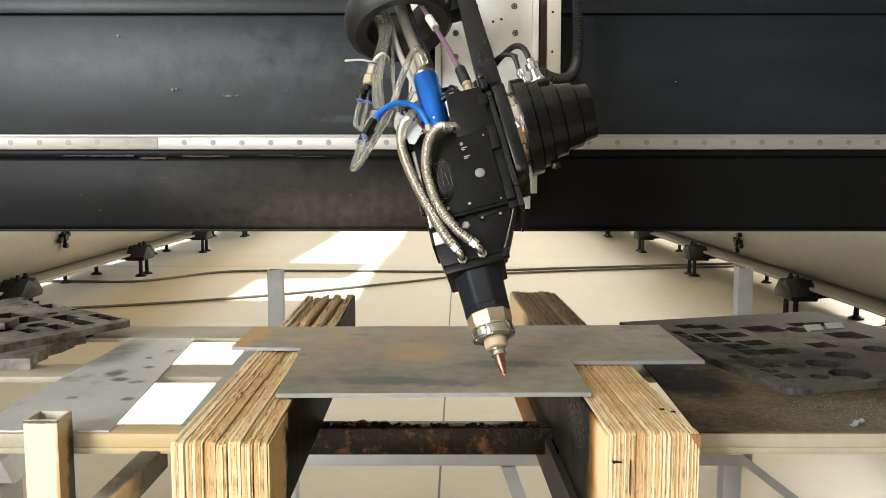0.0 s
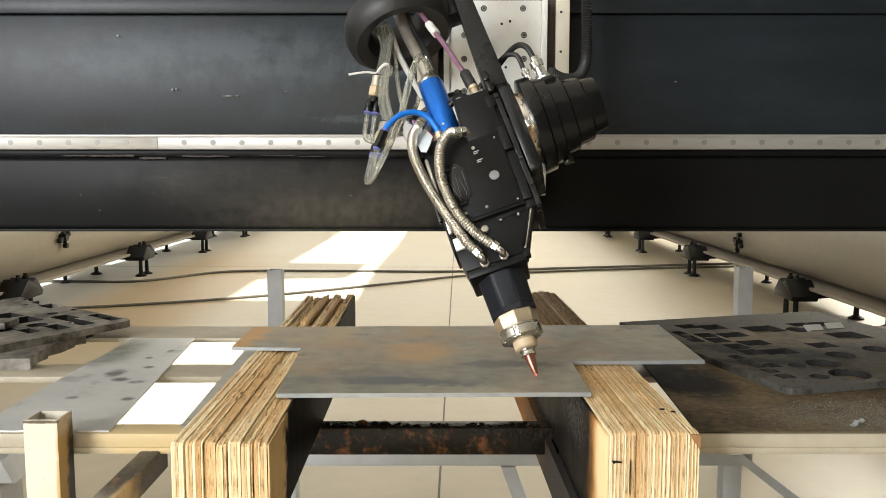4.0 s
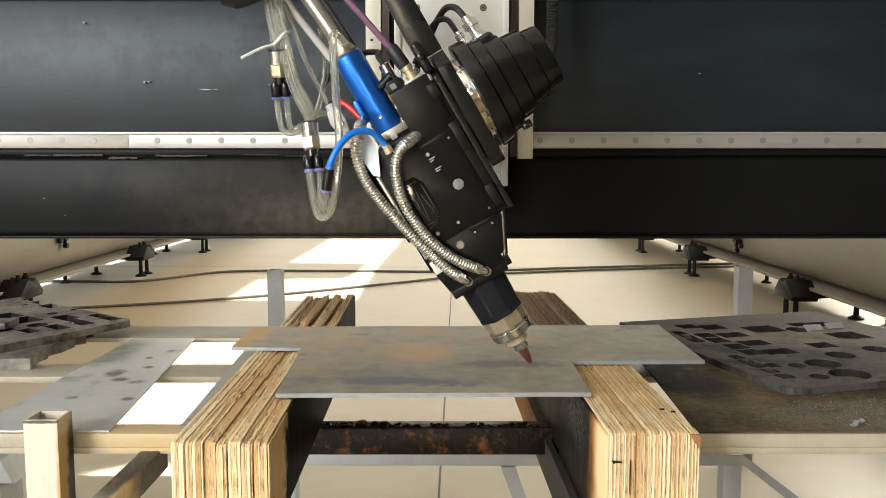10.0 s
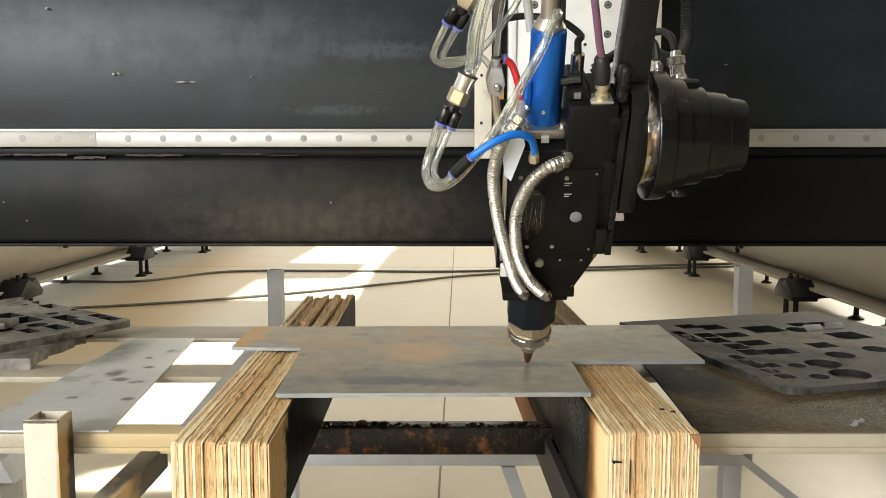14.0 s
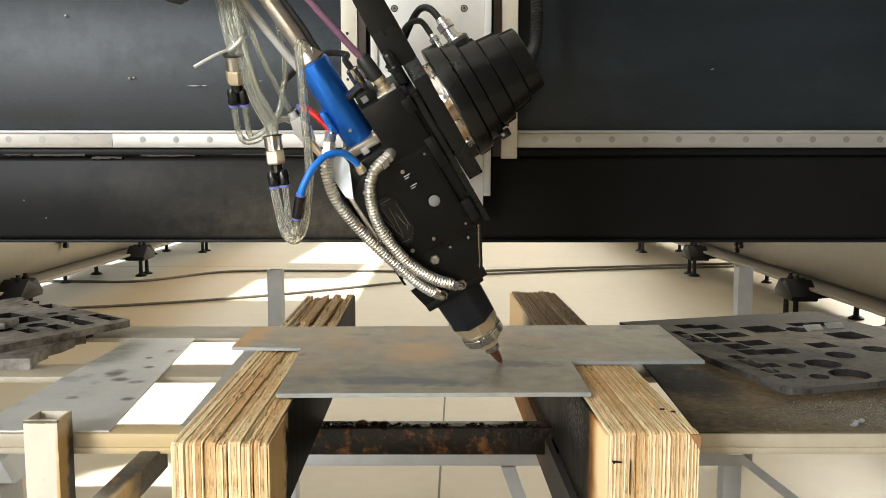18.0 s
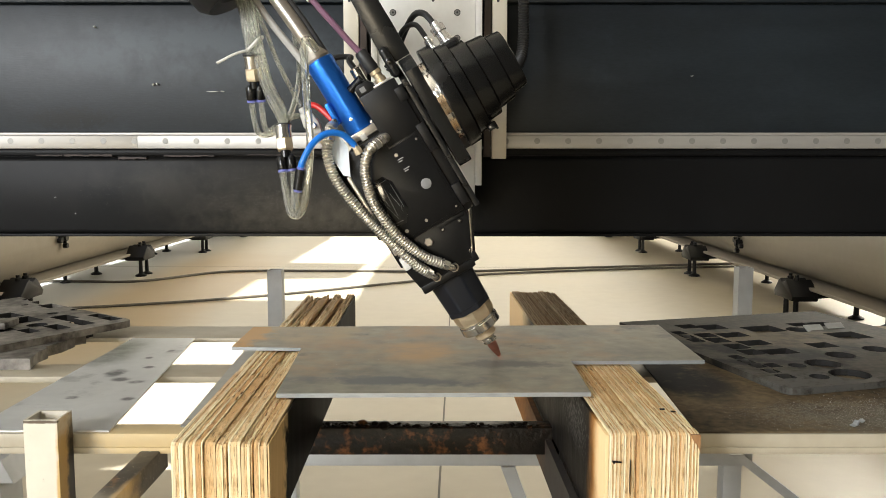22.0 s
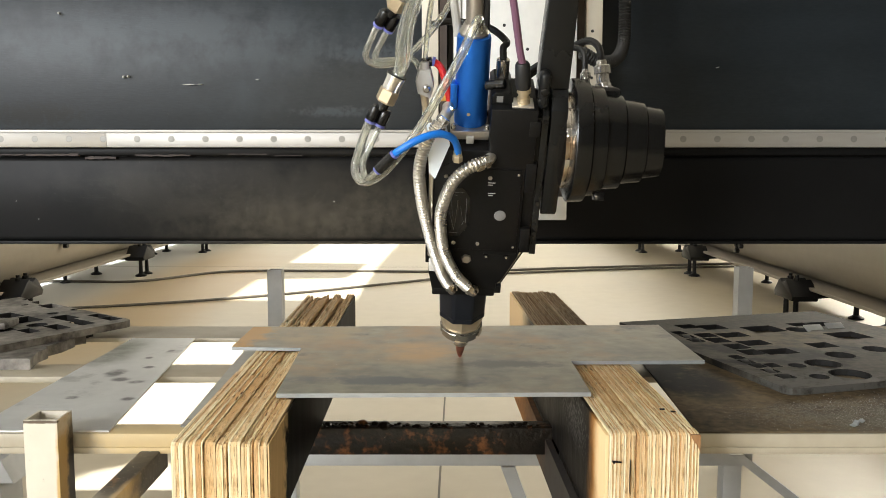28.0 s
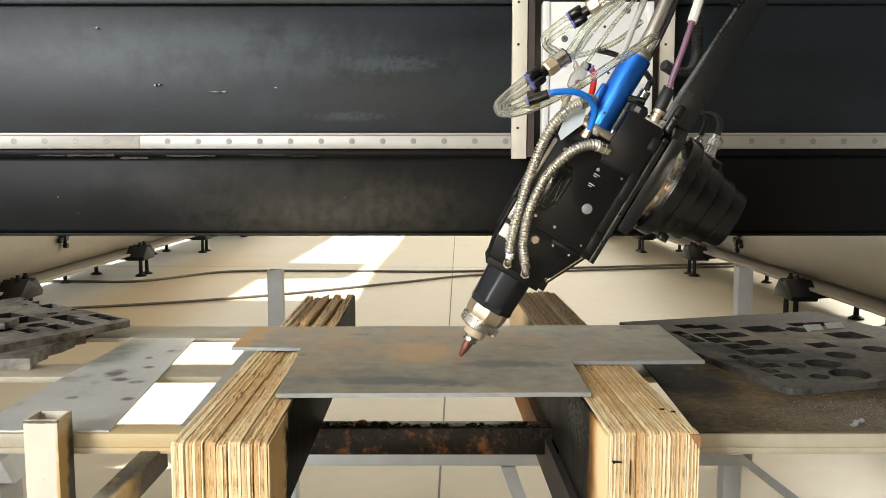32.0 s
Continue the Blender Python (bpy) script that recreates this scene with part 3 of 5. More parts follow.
# ---- track beams at both sides ----
for side, x_in, low, knob in ((-1, -3.13, 0.208, (6.9, 0.53)), (1, 2.62, 0.235, (7.4, 0.435))):
    t = thing("track_beam", "long grey-brown painted steel track beam on black adjustable feet", "machine beam", "track beams", pose(x_in, 0, 0))
    o = side
    part("beam", box(*sorted((0, o * 0.62)), 0.2, 19, low + 0.018, 0.86, 0.27, seg=9), TRACK_PAINT, t)
    part("bottom_flange", box(*sorted((-o * 0.03, o * 0.66)), 0.2, 19, low, low + 0.022, 0.004), TRACK_PAINT, t)
    for k in range(7):
        y = 8.51 + 2.2 * (k - 3) - (0.25 if k < 3 else 0)
        f = part("foot_bracket", prism([(y - 0.17, 0.165), (y + 0.14, 0.165), (y + 0.16, 0.20), (y + 0.085, 0.285), (y + 0.05, 0.305), (y + 0.02, 0.285), (y - 0.02, 0.285), (y - 0.05, 0.305), (y - 0.085, 0.285), (y - 0.18, 0.20)], *sorted((-o * 0.17, o * 0.02)), "x", 0.012),
                 BLACK_ANODISED, t, "black cast foot bracket")
        part("brace", prism([(-o * 0.16, 0.165), (-o * 0.16, low - 0.002), (o * 0.42, low - 0.002), (o * 0.40, low - 0.03)], y - 0.13, y - 0.115), BLACK_ANODISED, f)
        for dy in (-0.055, 0.055):
            part("bolt", lathe([(0.022, 0), (0.022, 0.02), (0.014, 0.022), (0.014, 0.04)], (-o * 0.09, y + dy, 0.298), seg=10), BLACK_ANODISED, f)
        for dx, dy in ((-0.10, -0.08), (-0.10, 0.09), (0.40, 0.05)):
            part("screw_foot", lathe([(0.055, 0.0), (0.055, 0.012), (0.02, 0.03), (0.018, 0.15), (0.018, low + 0.002 if dx > 0 else 0.17)], (o * dx, y + dy, 0), seg=14), BLACK_ANODISED, f)
        for dy in (1.9,):
            part("screw_foot", lathe([(0.05, 0.0), (0.05, 0.012), (0.018, 0.03), (0.018, low + 0.002)], (o * 0.45, y + dy, 0), seg=12), BLACK_ANODISED, t)
    for y, z in (knob,):
        c = part("clamp_knob", lathe([(0.03, 0), (0.03, 0.06)], (0, y, z), (-o, 0, 0), 10), BLACK_ANODISED, t, "black star-shaped clamp")
        for k in range(4):
            q = k * math.pi / 2 + 0.3
            part("lobe", lathe([(0.022, 0.015), (0.022, 0.05)], (0, y + 0.075 * math.cos(q), z + 0.075 * math.sin(q)), (-o, 0, 0), 8), BLACK_ANODISED, c)
            part("arm", box(*sorted((-o * 0.02, -o * 0.045)), y - 0.012 + 0.037 * math.cos(q), y + 0.012 + 0.037 * math.cos(q), z - 0.012 + 0.037 * math.sin(q), z + 0.012 + 0.037 * math.sin(q)), BLACK_ANODISED, c)

# ---- cutting table ----
table = thing("cutting_table", "beige and grey welded steel table frame with square tube posts", "table frame")


def square_tube(x0, x1, y0, y1, h, wall=0.004):
    return holed_plate([(x0, y0), (x1, y0), (x1, y1), (x0, y1)], [[(x0 + wall, y0 + wall), (x1 - wall, y0 + wall), (x1 - wall, y1 - wall), (x0 + wall, y1 - wall)]], 0, h)


POST_PAINT = material("beige_post_paint", (0.74, 0.69, 0.58), 0.5, dark=(0.62, 0.56, 0.45), grain=25, stain=4, amount=0.35, burn=((0.05, 0.04, 0.03), 95, 0.67, 0.69, 0),
                      zones=(((0.55, 0.36, 0.13), (-0.612, 1.335, 0.61), (0.006, 0.055, 0.13), 30, 0.9), ((0.012, 0.01, 0.008), (-0.612, 1.356, 0.60), (0.005, 0.022, 0.13), 45, 1.0), ((0.10, 0.07, 0.04), (-0.640, 1.308, 0.738), (0.04, 0.01, 0.003), 90, 0.9)))
part("post", square_tube(-0.666, -0.612, 1.308, 1.362, 0.741), POST_PAINT, table, "beige square tube post, open on top, with soot marks")
part("post", square_tube(-0.643, -0.590, 3.07, 3.123, 0.752), GREY_PAINT, table, "grey square tube post")
part("post", square_tube(1.098, 1.152, 3.118, 3.172, 0.755), GREY_PAINT, table, "grey square tube post")
for x0, x1, y0, y1, z0, z1 in ((-1.7, -0.40, 1.366, 1.42, 0.673, 0.70), (0.385, 1.7, 1.366, 1.42, 0.673, 0.70), (-1.7, 1.7, 2.13, 2.285, 0.688, 0.70),
                               (-1.7, -0.41, 1.74, 1.85, 0.686, 0.70), (0.36, 1.7, 1.74, 1.85, 0.686, 0.70)):
    r = part("rail", box(x0, x1, y0, y1, z0, z1, 0.003), BEIGE_PAINT, table)
    if y0 < 1.5:
        part("lip", box(x0, x1, y0 - 0.004, y0 + 0.012, z0 - 0.006, z0 + 0.004, 0.001), BEIGE_PAINT, r)
part("long_bar", box(-0.503, -0.4685, 0.85, 1.40, 0.630, 0.6715, 0.003), LONG_BAR, table, "soot-blackened long bar with bare beige end")
for x in (-1.66, 1.66):
    part("side_rail", box(x - 0.03, x + 0.03, 1.3, 2.3, 0.61, 0.672, 0.003), BEIGE_PAINT, table)
    for y in (1.35, 2.25):
        part("leg", box(x - 0.027, x + 0.027, y - 0.027, y + 0.027, 0, 0.612, 0.003), BEIGE_PAINT, table)
# burnt cross bar with beads of slag along its upper edge
slag = random.Random(4)
bar = part("cross_bar", box(-0.42, 0.42, 1.717, 1.767, 0.538, 0.597, 0.004), SOOT, table, "soot-blackened cross bar crusted with slag")
for k in range(60):
    x = -0.27 + 0.47 * slag.random() ** 1.3
    s = slag.uniform(0.004, 0.009) * (1.7 if -0.22 < x < -0.12 and slag.random() < 0.5 else 1.0)
    b = lathe([(0.0, -s * 0.4), (s * 0.8, -s * 0.1), (s, s * 0.25), (s * 0.6, s * 0.6), (0, s * 0.72)], (x, 1.722 + 0.02 * slag.random(), 0.597), (slag.uniform(-0.3, 0.3), -0.2, 1), 7)
    part("slag_bead", b, SOOT, bar)
part("side_flange", prism([(0.2535, 1.19), (0.2235, 2.6), (0.2365, 2.6), (0.2665, 1.19)], 0.497, 0.5975, "z"), SOOT, table, "blackened steel side flange")
part("angle_bar", prism([(0.224, 1.19), (0.194, 2.6), (0.207, 2.6), (0.237, 1.19)], 0.490, 0.572, "z"), RUST_BAR, table, "orange rusty angle bar")
# grey stand underneath
stand = thing("support_stand", "grey-blue painted square tube stand under the table", "stand")
part("bar", box(-0.45, 0.83, 2.2, 2.235, 0.336, 0.371, 0.003), GREY_PAINT, stand)
part("leg", box(0.765, 0.815, 2.236, 2.286, 0, 0.371, 0.003), GREY_PAINT, stand)
part("leg", box(-0.45, -0.40, 2.236, 2.286, 0, 0.371, 0.003), GREY_PAINT, stand)
part("brace", prism([(0.765, 0.371), (0.800, 0.371), (1.28, 0.0), (1.235, 0.0)], 2.19, 2.228), GREY_PAINT, stand)
part("brace", prism([(0.155, 0.336), (0.192, 0.336), (0.315, 0.0), (0.278, 0.0)], 2.19, 2.228), GREY_PAINT, stand)
part("weight_block", prism([(-1.3, 0.405), (-1.105, 0.405), (-1.075, 0.345), (-1.3, 0.345)], 2.05, 2.2, bevel=0.004), GREY_PAINT, stand)
part("weight_post", box(-1.28, -1.12, 2.07, 2.18, 0, 0.346), GREY_PAINT, stand)

# ---- plywood blocks ----
ply_random = random.Random(11)


def ply_strip(x0, x1, length, h, jag, end, sunk):
    """One ply of an upright board: rough sawn top and ends, a worn front edge, its far stretch burnt lower."""
    bm = bmesh.new()
    n = 96
    y_front = abs(ply_random.gauss(0, end))
    length -= abs(ply_random.gauss(0, 0.004))
    rows = []
    dip = 0.0
    for i in range(n + 1):
        y = y_front + (length - y_front) * (i / n) ** 1.25
        dip = max(0.0, dip - 0.0015) if ply_random.random() > 0.03 else ply_random.uniform(0.001, 0.003 + jag * 4)
        far = min(1.0, max(0.0, (y - 0.70) / 0.12))
        z = h + ply_random.gauss(0, jag) * (1.0 + 2.5 * far) - dip - sunk * far * ply_random.uniform(0.85, 1.1)
        z -= 0.005 * max(0.0, 1 - (y - y_front) / 0.006)
        e = 0.0004 * ply_random.random()
        rows.append([bm.verts.new(c) for c in ((x0, y, 0), (x1, y, 0), (x1 - e, y, z - e), (x0 + e, y, z))])
    for a, b in zip(rows, rows[1:]):
        for j in range(4):
            bm.faces.new((a[j], a[(j + 1) % 4], b[(j + 1) % 4], b[j]))
    bm.faces.new(rows[0][::-1])
    bm.faces.new(rows[-1])
    return bm


# boards of a block: gap after it, how low its top lies, how deep its far stretch is burnt, plies (L long grain, E end grain) and their widths
THICK_BOARDS = ((0.0030, 0.0005, 0.002, "LEL", (1.2, 0.7, 1.3)), (0.0004, 0.0000, 0.009, "LELEL", (0.9, 0.8, 0.8, 1.4, 0.5)), (0.0003, 0.0015, 0.000, "EL", (2.3, 0.7)),
                (0.0022, 0.0042, 0.011, "ELE", (1.4, 0.5, 0.8)), (0.0004, 0.0000, 0.001, "LEL", (0.8, 1.5, 0.9)), (0.0026, 0.0030, 0.010, "LELE", (0.9, 0.6, 0.8, 0.5)), (0.0000, 0.0006, 0.000, "ELEL", (1.1, 0.5, 0.9, 0.9)))
FINE_BOARDS = ((0.0003, 0.0015, 0.000, "LELELEL", (1.2, 0.5, 0.7, 0.5, 0.8, 0.6, 0.7)), (0.0012, 0.0000, 0.003, "LELELE", (0.6, 0.9, 0.6, 0.5, 0.8, 0.6)), (0.0003, 0.0012, 0.002, "ELELEL", (1.0, 0.5, 0.6, 0.6, 0.9, 0.5)),
               (0.0014, 0.0002, 0.005, "LELELEL", (0.9, 0.4, 0.8, 0.5, 0.6, 0.5, 0.8)), (0.0003, 0.0008, 0.000, "LELELE", (0.7, 0.6, 1.0, 0.5, 0.5, 0.6)), (0.0010, 0.0000, 0.004, "ELELEL", (0.5, 0.8, 0.5, 0.6, 0.9, 0.5)),
               (0.0000, 0.0022, 0.006, "LELELEL", (0.8, 0.6, 0.7, 0.5, 0.6, 0.4, 0.5)))
for (xa, ya), (xb, yb), w, inner, boards, note in (((-0.388, 1.168), (-0.404, 2.52), 0.137, 6, THICK_BOARDS, "inner side charred black"), ((0.246, 1.212), (0.212, 2.59), 0.134, 0, FINE_BOARDS, "inner side blackened")):
    t = thing("plywood_block", "block of upright pale plywood boards, " + note, "wooden block", "plywood blocks",
              Matrix.Translation((xa, ya, 0.5985)) @ Matrix.Rotation(math.atan2(xa - xb, yb - ya), 4, "Z"))
    length, x = math.hypot(xb - xa, yb - ya), 0.0
    solid = (w - sum(b[0] for b in boards)) / sum(sum(b[4]) for b in boards)
    for gap, low, sunk, kinds, shares in boards:
        bw = sum(shares) * solid
        cut = length - abs(ply_random.gauss(0, 0.006))
        b = part("board", box(0.0016, bw - 0.0016, 0.008, cut - 0.014, 0, 0.128), PLY_END, t)
        b.location = (x, abs(ply_random.gauss(0, 0.0022)), 0)
        b.rotation_euler = (0, 0, ply_random.uniform(-0.0008, 0.0008))
        at = 0.0
        for kind, share in zip(kinds, shares):
            wide = share * solid
            long = kind == "L"
            drop = low + (0.0 if long else ply_random.choice((0.0001, 0.0003, 0.0007)))
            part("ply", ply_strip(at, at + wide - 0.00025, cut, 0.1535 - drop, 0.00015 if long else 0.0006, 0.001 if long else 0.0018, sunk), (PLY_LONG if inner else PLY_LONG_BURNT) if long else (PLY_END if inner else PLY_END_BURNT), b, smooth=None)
            at += wide
        x += bw + gap
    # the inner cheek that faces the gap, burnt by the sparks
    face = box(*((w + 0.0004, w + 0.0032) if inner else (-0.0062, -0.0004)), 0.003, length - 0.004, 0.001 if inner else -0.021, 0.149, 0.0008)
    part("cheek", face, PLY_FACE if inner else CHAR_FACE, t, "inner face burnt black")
    if not inner:
        part("nail", rod((0.003, -0.0025, 0.111), (0.017, -0.0025, 0.1095), 0.0016, 6), SOOT, t, "bent black nail")
        part("nail_leg", rod((0.006, -0.0025, 0.111), (0.006, -0.002, 0.107), 0.0012, 6), SOOT, t)
        part("crack", prism([(0.0306, 0.1125), (0.0313, 0.112), (0.0314, 0.068), (0.0308, 0.060), (0.0304, 0.072)], -0.0012, 0.003), SOOT, t, "narrow burnt crack")
        part("knot", prism([(0.120, 0.1495), (0.1342, 0.1490), (0.1342, 0.124), (0.130, 0.133), (0.124, 0.140)], -0.0012, 0.004), material("brown_knot", (0.42, 0.22, 0.09), 0.7, dark=(0.25, 0.12, 0.045), grain=90, stain=20, stretch=(1, 1, 0.2)), t, "brown knot")
bits = random.Random(8)
for k, (x, y) in enumerate(((0.348, 1.325), (0.362, 1.312))):
    tagged(part("wood_chip", box(x, x + 0.008, y, y + 0.004, 0.7525, 0.7545, 0.0005), SOOT), "small dark charred wood chip on plywood", "wood chip", "wood chips")

# ---- workpiece ----
work = thing("steel_workpiece", "flat grey T-shaped steel plate with faint rust stains", "steel plate")
plate = part("plate", prism([(-0.444, 1.748), (-0.296, 1.738), (-0.28, 1.388), (0.25, 1.396), (0.25, 1.622), (0.512, 1.626), (0.513, 1.988), (-0.446, 1.962)],
                            0.7545, 0.762, "z", 0.0008), [STEEL_PLATE, CUT_EDGE], work, smooth=None)
for f in plate.data.polygons:
    f.material_index = int(abs(f.normal.z) < 0.9)
for (xa, ya), (xb, yb) in (((-0.279, 1.388), (0.249, 1.396)), ((0.252, 1.622), (0.511, 1.626)), ((-0.443, 1.748), (-0.298, 1.738))):
    # the lower half of a cut edge stands proud, with a bright drag line
    part("cut_lip", prism([(xa, ya), (xb, yb), (xb, yb - 0.0012), (xa, ya - 0.0012)], 0.7548, 0.7575, "z"), CUT_EDGE, plate, "bright drag line along the cut edge", smooth=None)

# ---- sheets and scrap on the table ----
STRIP = material("dull_strip_steel", (0.42, 0.41, 0.375), 0.5, metal=0.1, dark=(0.26, 0.25, 0.225), grain=40, stain=6, tint=((0.12, 0.11, 0.10), 10, 0.60, 0.70, 0))
tagged(part("grey_sheet", prism([(-0.79, 1.372), (-0.556, 1.372), (-0.628, 2.112), (-0.786, 2.112)], 0.7005, 0.7035, "z"), SHEET), "thin grey steel sheet with dark oily spots", "steel sheet")
tagged(part("strip_sheet", prism([(-0.446, 1.40), (-0.36, 1.372), (-0.36, 2.2), (-0.482, 2.2)], 0.7005, 0.7025, "z"), STRIP), "narrow grey steel strip beside a plywood block", "steel strip")
tagged(part("dark_sheet", prism([(0.422, 1.366), (1.6, 1.366), (1.6, 2.27), (0.462, 2.27)], 0.7005, 0.7035, "z"), DARK_SHEET), "dark rusty steel sheet littered with metal chips", "steel sheet")


def hole(kind, c, a, b, turn, n=20):
    pts = [(math.cos(k * math.tau / n) * a, math.sin(k * math.tau / n) * b) for k in range(n)] if kind == "o" else [(-a, -b), (a, -b), (a, b), (-a, b)]
    return [(c[0] + x * math.cos(turn) - y * math.sin(turn), c[1] + x * math.sin(turn) + y * math.cos(turn)) for x, y in pts]


# burnt cut faces, with the shade inside the holes put into the colour
CUT = material("burnt_shaded_cut_face", (0.034, 0.032, 0.03), 0.6, gloss=0.15, dark=(0.014, 0.013, 0.012), grain=60, stain=20)


def grow(a):
    """The small cells stand so close that only thin webs are left."""
    return 1.2 if a < 0.023 else 1.08


def skeleton(name, origin, e1, e2, l1, l2, round_holes, square_holes, z0, z1, mat, label):
    o, e1, e2 = Vector(origin), Vector(e1).normalized(), Vector(e2).normalized()
    turn = math.atan2(e2.y, e2.x)
    holes = [hole("o", c, r, r, 0) for c, r in round_holes] + [hole("s", c, a * grow(a), b * grow(a), turn) for c, a, b in square_holes]
    ob = thing(name, label, "scrap plate")
    part("plate", holed_plate([o + e1 * 0.022, o + e1 * 0.008 + e2 * 0.005, o + e1 * 0.004 + e2 * 0.010, o + e2 * 0.026, o + e2 * l2, o + e2 * l2 + e1 * l1, o + e1 * l1], holes, z0, z1, True), [mat, CUT], ob, smooth=None)
    # cut pieces that stayed caught in some of the small cells, tipped over
    for k, (c, a, b) in enumerate(square_holes):
        if a < 0.015 and k % 3 != 1:
            w, d, h = a * 0.86, b * 0.80, (z1 - z0) / 2
            bm = box(-w, w, -d, d, -h * 0.8, h * 0.8, 0.0008)
            bmesh.ops.rotate(bm, verts=bm.verts, matrix=Matrix.Rotation(0.22 + 0.09 * (k % 4), 3, "X"))
            bmesh.ops.rotate(bm, verts=bm.verts, matrix=Matrix.Rotation(turn + 0.1 * (k % 3 - 1), 3, "Z"))
            bmesh.ops.translate(bm, verts=bm.verts, vec=(c[0], c[1], z0 + h * 1.1))
            part("slug", bm, CUT, ob, "tipped cut-out square caught in its hole")
    return ob


skeleton("scrap_skeleton", (0.659, 1.575), (-0.262, 0.965), (0.962, 0.272), 0.70, 0.62,
         [((0.815, 1.781), 0.038), ((0.830, 1.692), 0.041), ((0.752, 1.764), 0.019), ((0.889, 1.862), 0.032), ((0.758, 1.671), 0.020), ((1.000, 1.922), 0.031), ((0.915, 2.148), 0.031)],
         [((0.702, 2.181), 0.030, 0.026), ((0.641, 2.190), 0.021, 0.020), ((0.722, 2.082), 0.033, 0.024), ((0.827, 2.155), 0.042, 0.036), ((0.596, 2.106), 0.013, 0.016), ((0.605, 2.062), 0.013, 0.014),
          ((0.612, 2.018), 0.014, 0.016), ((0.655, 2.078), 0.020, 0.020), ((0.665, 2.020), 0.020, 0.022), ((0.743, 1.990), 0.032, 0.024), ((0.688, 1.950), 0.020, 0.022), ((0.700, 1.890), 0.020, 0.022),
          ((0.765, 1.897), 0.036, 0.024), ((0.650, 1.842), 0.012, 0.014), ((0.657, 1.802), 0.012, 0.014), ((0.668, 1.762), 0.012, 0.014), ((0.700, 1.766), 0.012, 0.014), ((0.678, 1.718), 0.012, 0.014),
          ((0.690, 1.674), 0.014, 0.014), ((0.893, 1.964), 0.028, 0.024), ((1.008, 2.075), 0.040, 0.036), ((1.004, 2.223), 0.026, 0.024), ((0.945, 2.216), 0.024, 0.020)],
         0.7045, 0.718, SCRAP, "dark steel skeleton plate full of cut-out holes")
skeleton("scrap_skeleton", (-0.797, 2.151), (-0.52, -0.854), (-0.79, 0.61), 0.62, 0.60,
         [((-1.188, 2.378), 0.010), ((-1.047, 2.245), 0.015), ((-1.010, 2.303), 0.015), ((-1.013, 2.084), 0.025)],
         [((-1.212, 2.472), 0.032, 0.015), ((-1.158, 2.418), 0.032, 0.016), ((-1.105, 2.360), 0.032, 0.020), ((-0.990, 2.186), 0.031, 0.022), ((-0.951, 2.146), 0.031, 0.014), ((-0.912, 2.112), 0.030, 0.018),
          ((-0.911, 2.211), 0.027, 0.015), ((-0.864, 2.171), 0.027, 0.016), ((-1.080, 2.152), 0.040, 0.030), ((-0.952, 2.058), 0.032, 0.017), ((-0.998, 2.010), 0.028, 0.015), ((-1.155, 2.210), 0.036, 0.028),
          ((-1.07, 2.03), 0.03, 0.018), ((-1.12, 2.09), 0.03, 0.016)],
         0.7262, 0.743, RUSTY_SCRAP, "rust-brown steel skeleton plate with square cut-outs on a plate stack")
tagged(part("scrap_plate", prism([(-0.891, 1.794), (-0.905, 1.86), (-0.902, 1.90), (-0.915, 1.915), (-0.898, 1.96), (-0.893, 2.02), (-0.905, 2.03), (-0.882, 2.06), (-1.0, 2.06), (-1.05, 1.90), (-1.45, 1.90), (-1.45, 1.794)],
                                 0.7005, 0.7255, "z", 0.001), RUSTY_SCRAP, smooth=None), "thick rusty steel offcut with a torch-cut edge", "scrap plate")
# dark colour of this plate stands for the shade seen through the holes
tagged(part("scrap_plate", prism([(-0.90, 2.145), (-1.30, 2.44), (-1.55, 2.0), (-1.46, 1.905), (-1.06, 1.905), (-1.005, 2.062), (-0.925, 2.062)], 0.7005, 0.7215, "z", 0.001), CUT, smooth=None), "steel plate coloured dark to shade the holes of the plate above", "scrap plate")
tagged(part("scrap_bar", box(-1.50, -1.28, 2.40, 2.44, 0.7005, 0.7255, 0.002), RUSTY_SCRAP), "square rusty steel bar under a skeleton plate", "scrap bar")
tagged(part("scrap_bar", box(-1.30, -1.06, 2.02, 2.09, 0.7435, 0.760, 0.002), RUSTY_SCRAP), "flat rusty steel bar lying on a skeleton plate", "scrap bar")
for x, y, rz in ((0.955, 2.150, 14), (1.020, 2.175, 12)):
    b = part("offcut_tab", box(-0.025, 0.025, -0.0125, 0.0125, 0, 0.003, 0.0005), STRIP)
    b.matrix_world = pose(x, y, 0.720, 34, 0, rz)
    tagged(b, "small shiny steel offcut tipped in a hole", "metal offcut", "metal offcuts")
BOLT_GREY = material("dull_chip_steel", (0.52, 0.52, 0.50), 0.4, metal=0.4, dark=(0.22, 0.22, 0.21), island=0.5)
# chips and swarf on the dark sheet
bm = bmesh.new()
for k in range(2000):
    x, y = bits.uniform(0.47, 1.05), bits.uniform(1.375, 1.70)
    if bits.random() > (x - 0.47) * 1.7 or y > 1.56 + (x - 0.66) * 0.28:
        continue
    s, q = bits.uniform(0.0003, 0.0010) * (2.6 if bits.random() < 0.06 else 1), bits.uniform(0, 3.1)
    a = [bm.verts.new((x + s * math.cos(q + j * 2.1) * bits.uniform(0.5, 1.5), y + s * math.sin(q + j * 2.1), 0.7036 + s * bits.random())) for j in range(3)]
    top = bm.verts.new((x, y, 0.7042 + s))
    bm.faces.new(a)
    for j in range(3):
        bm.faces.new((a[j], a[(j + 1) % 3], top))
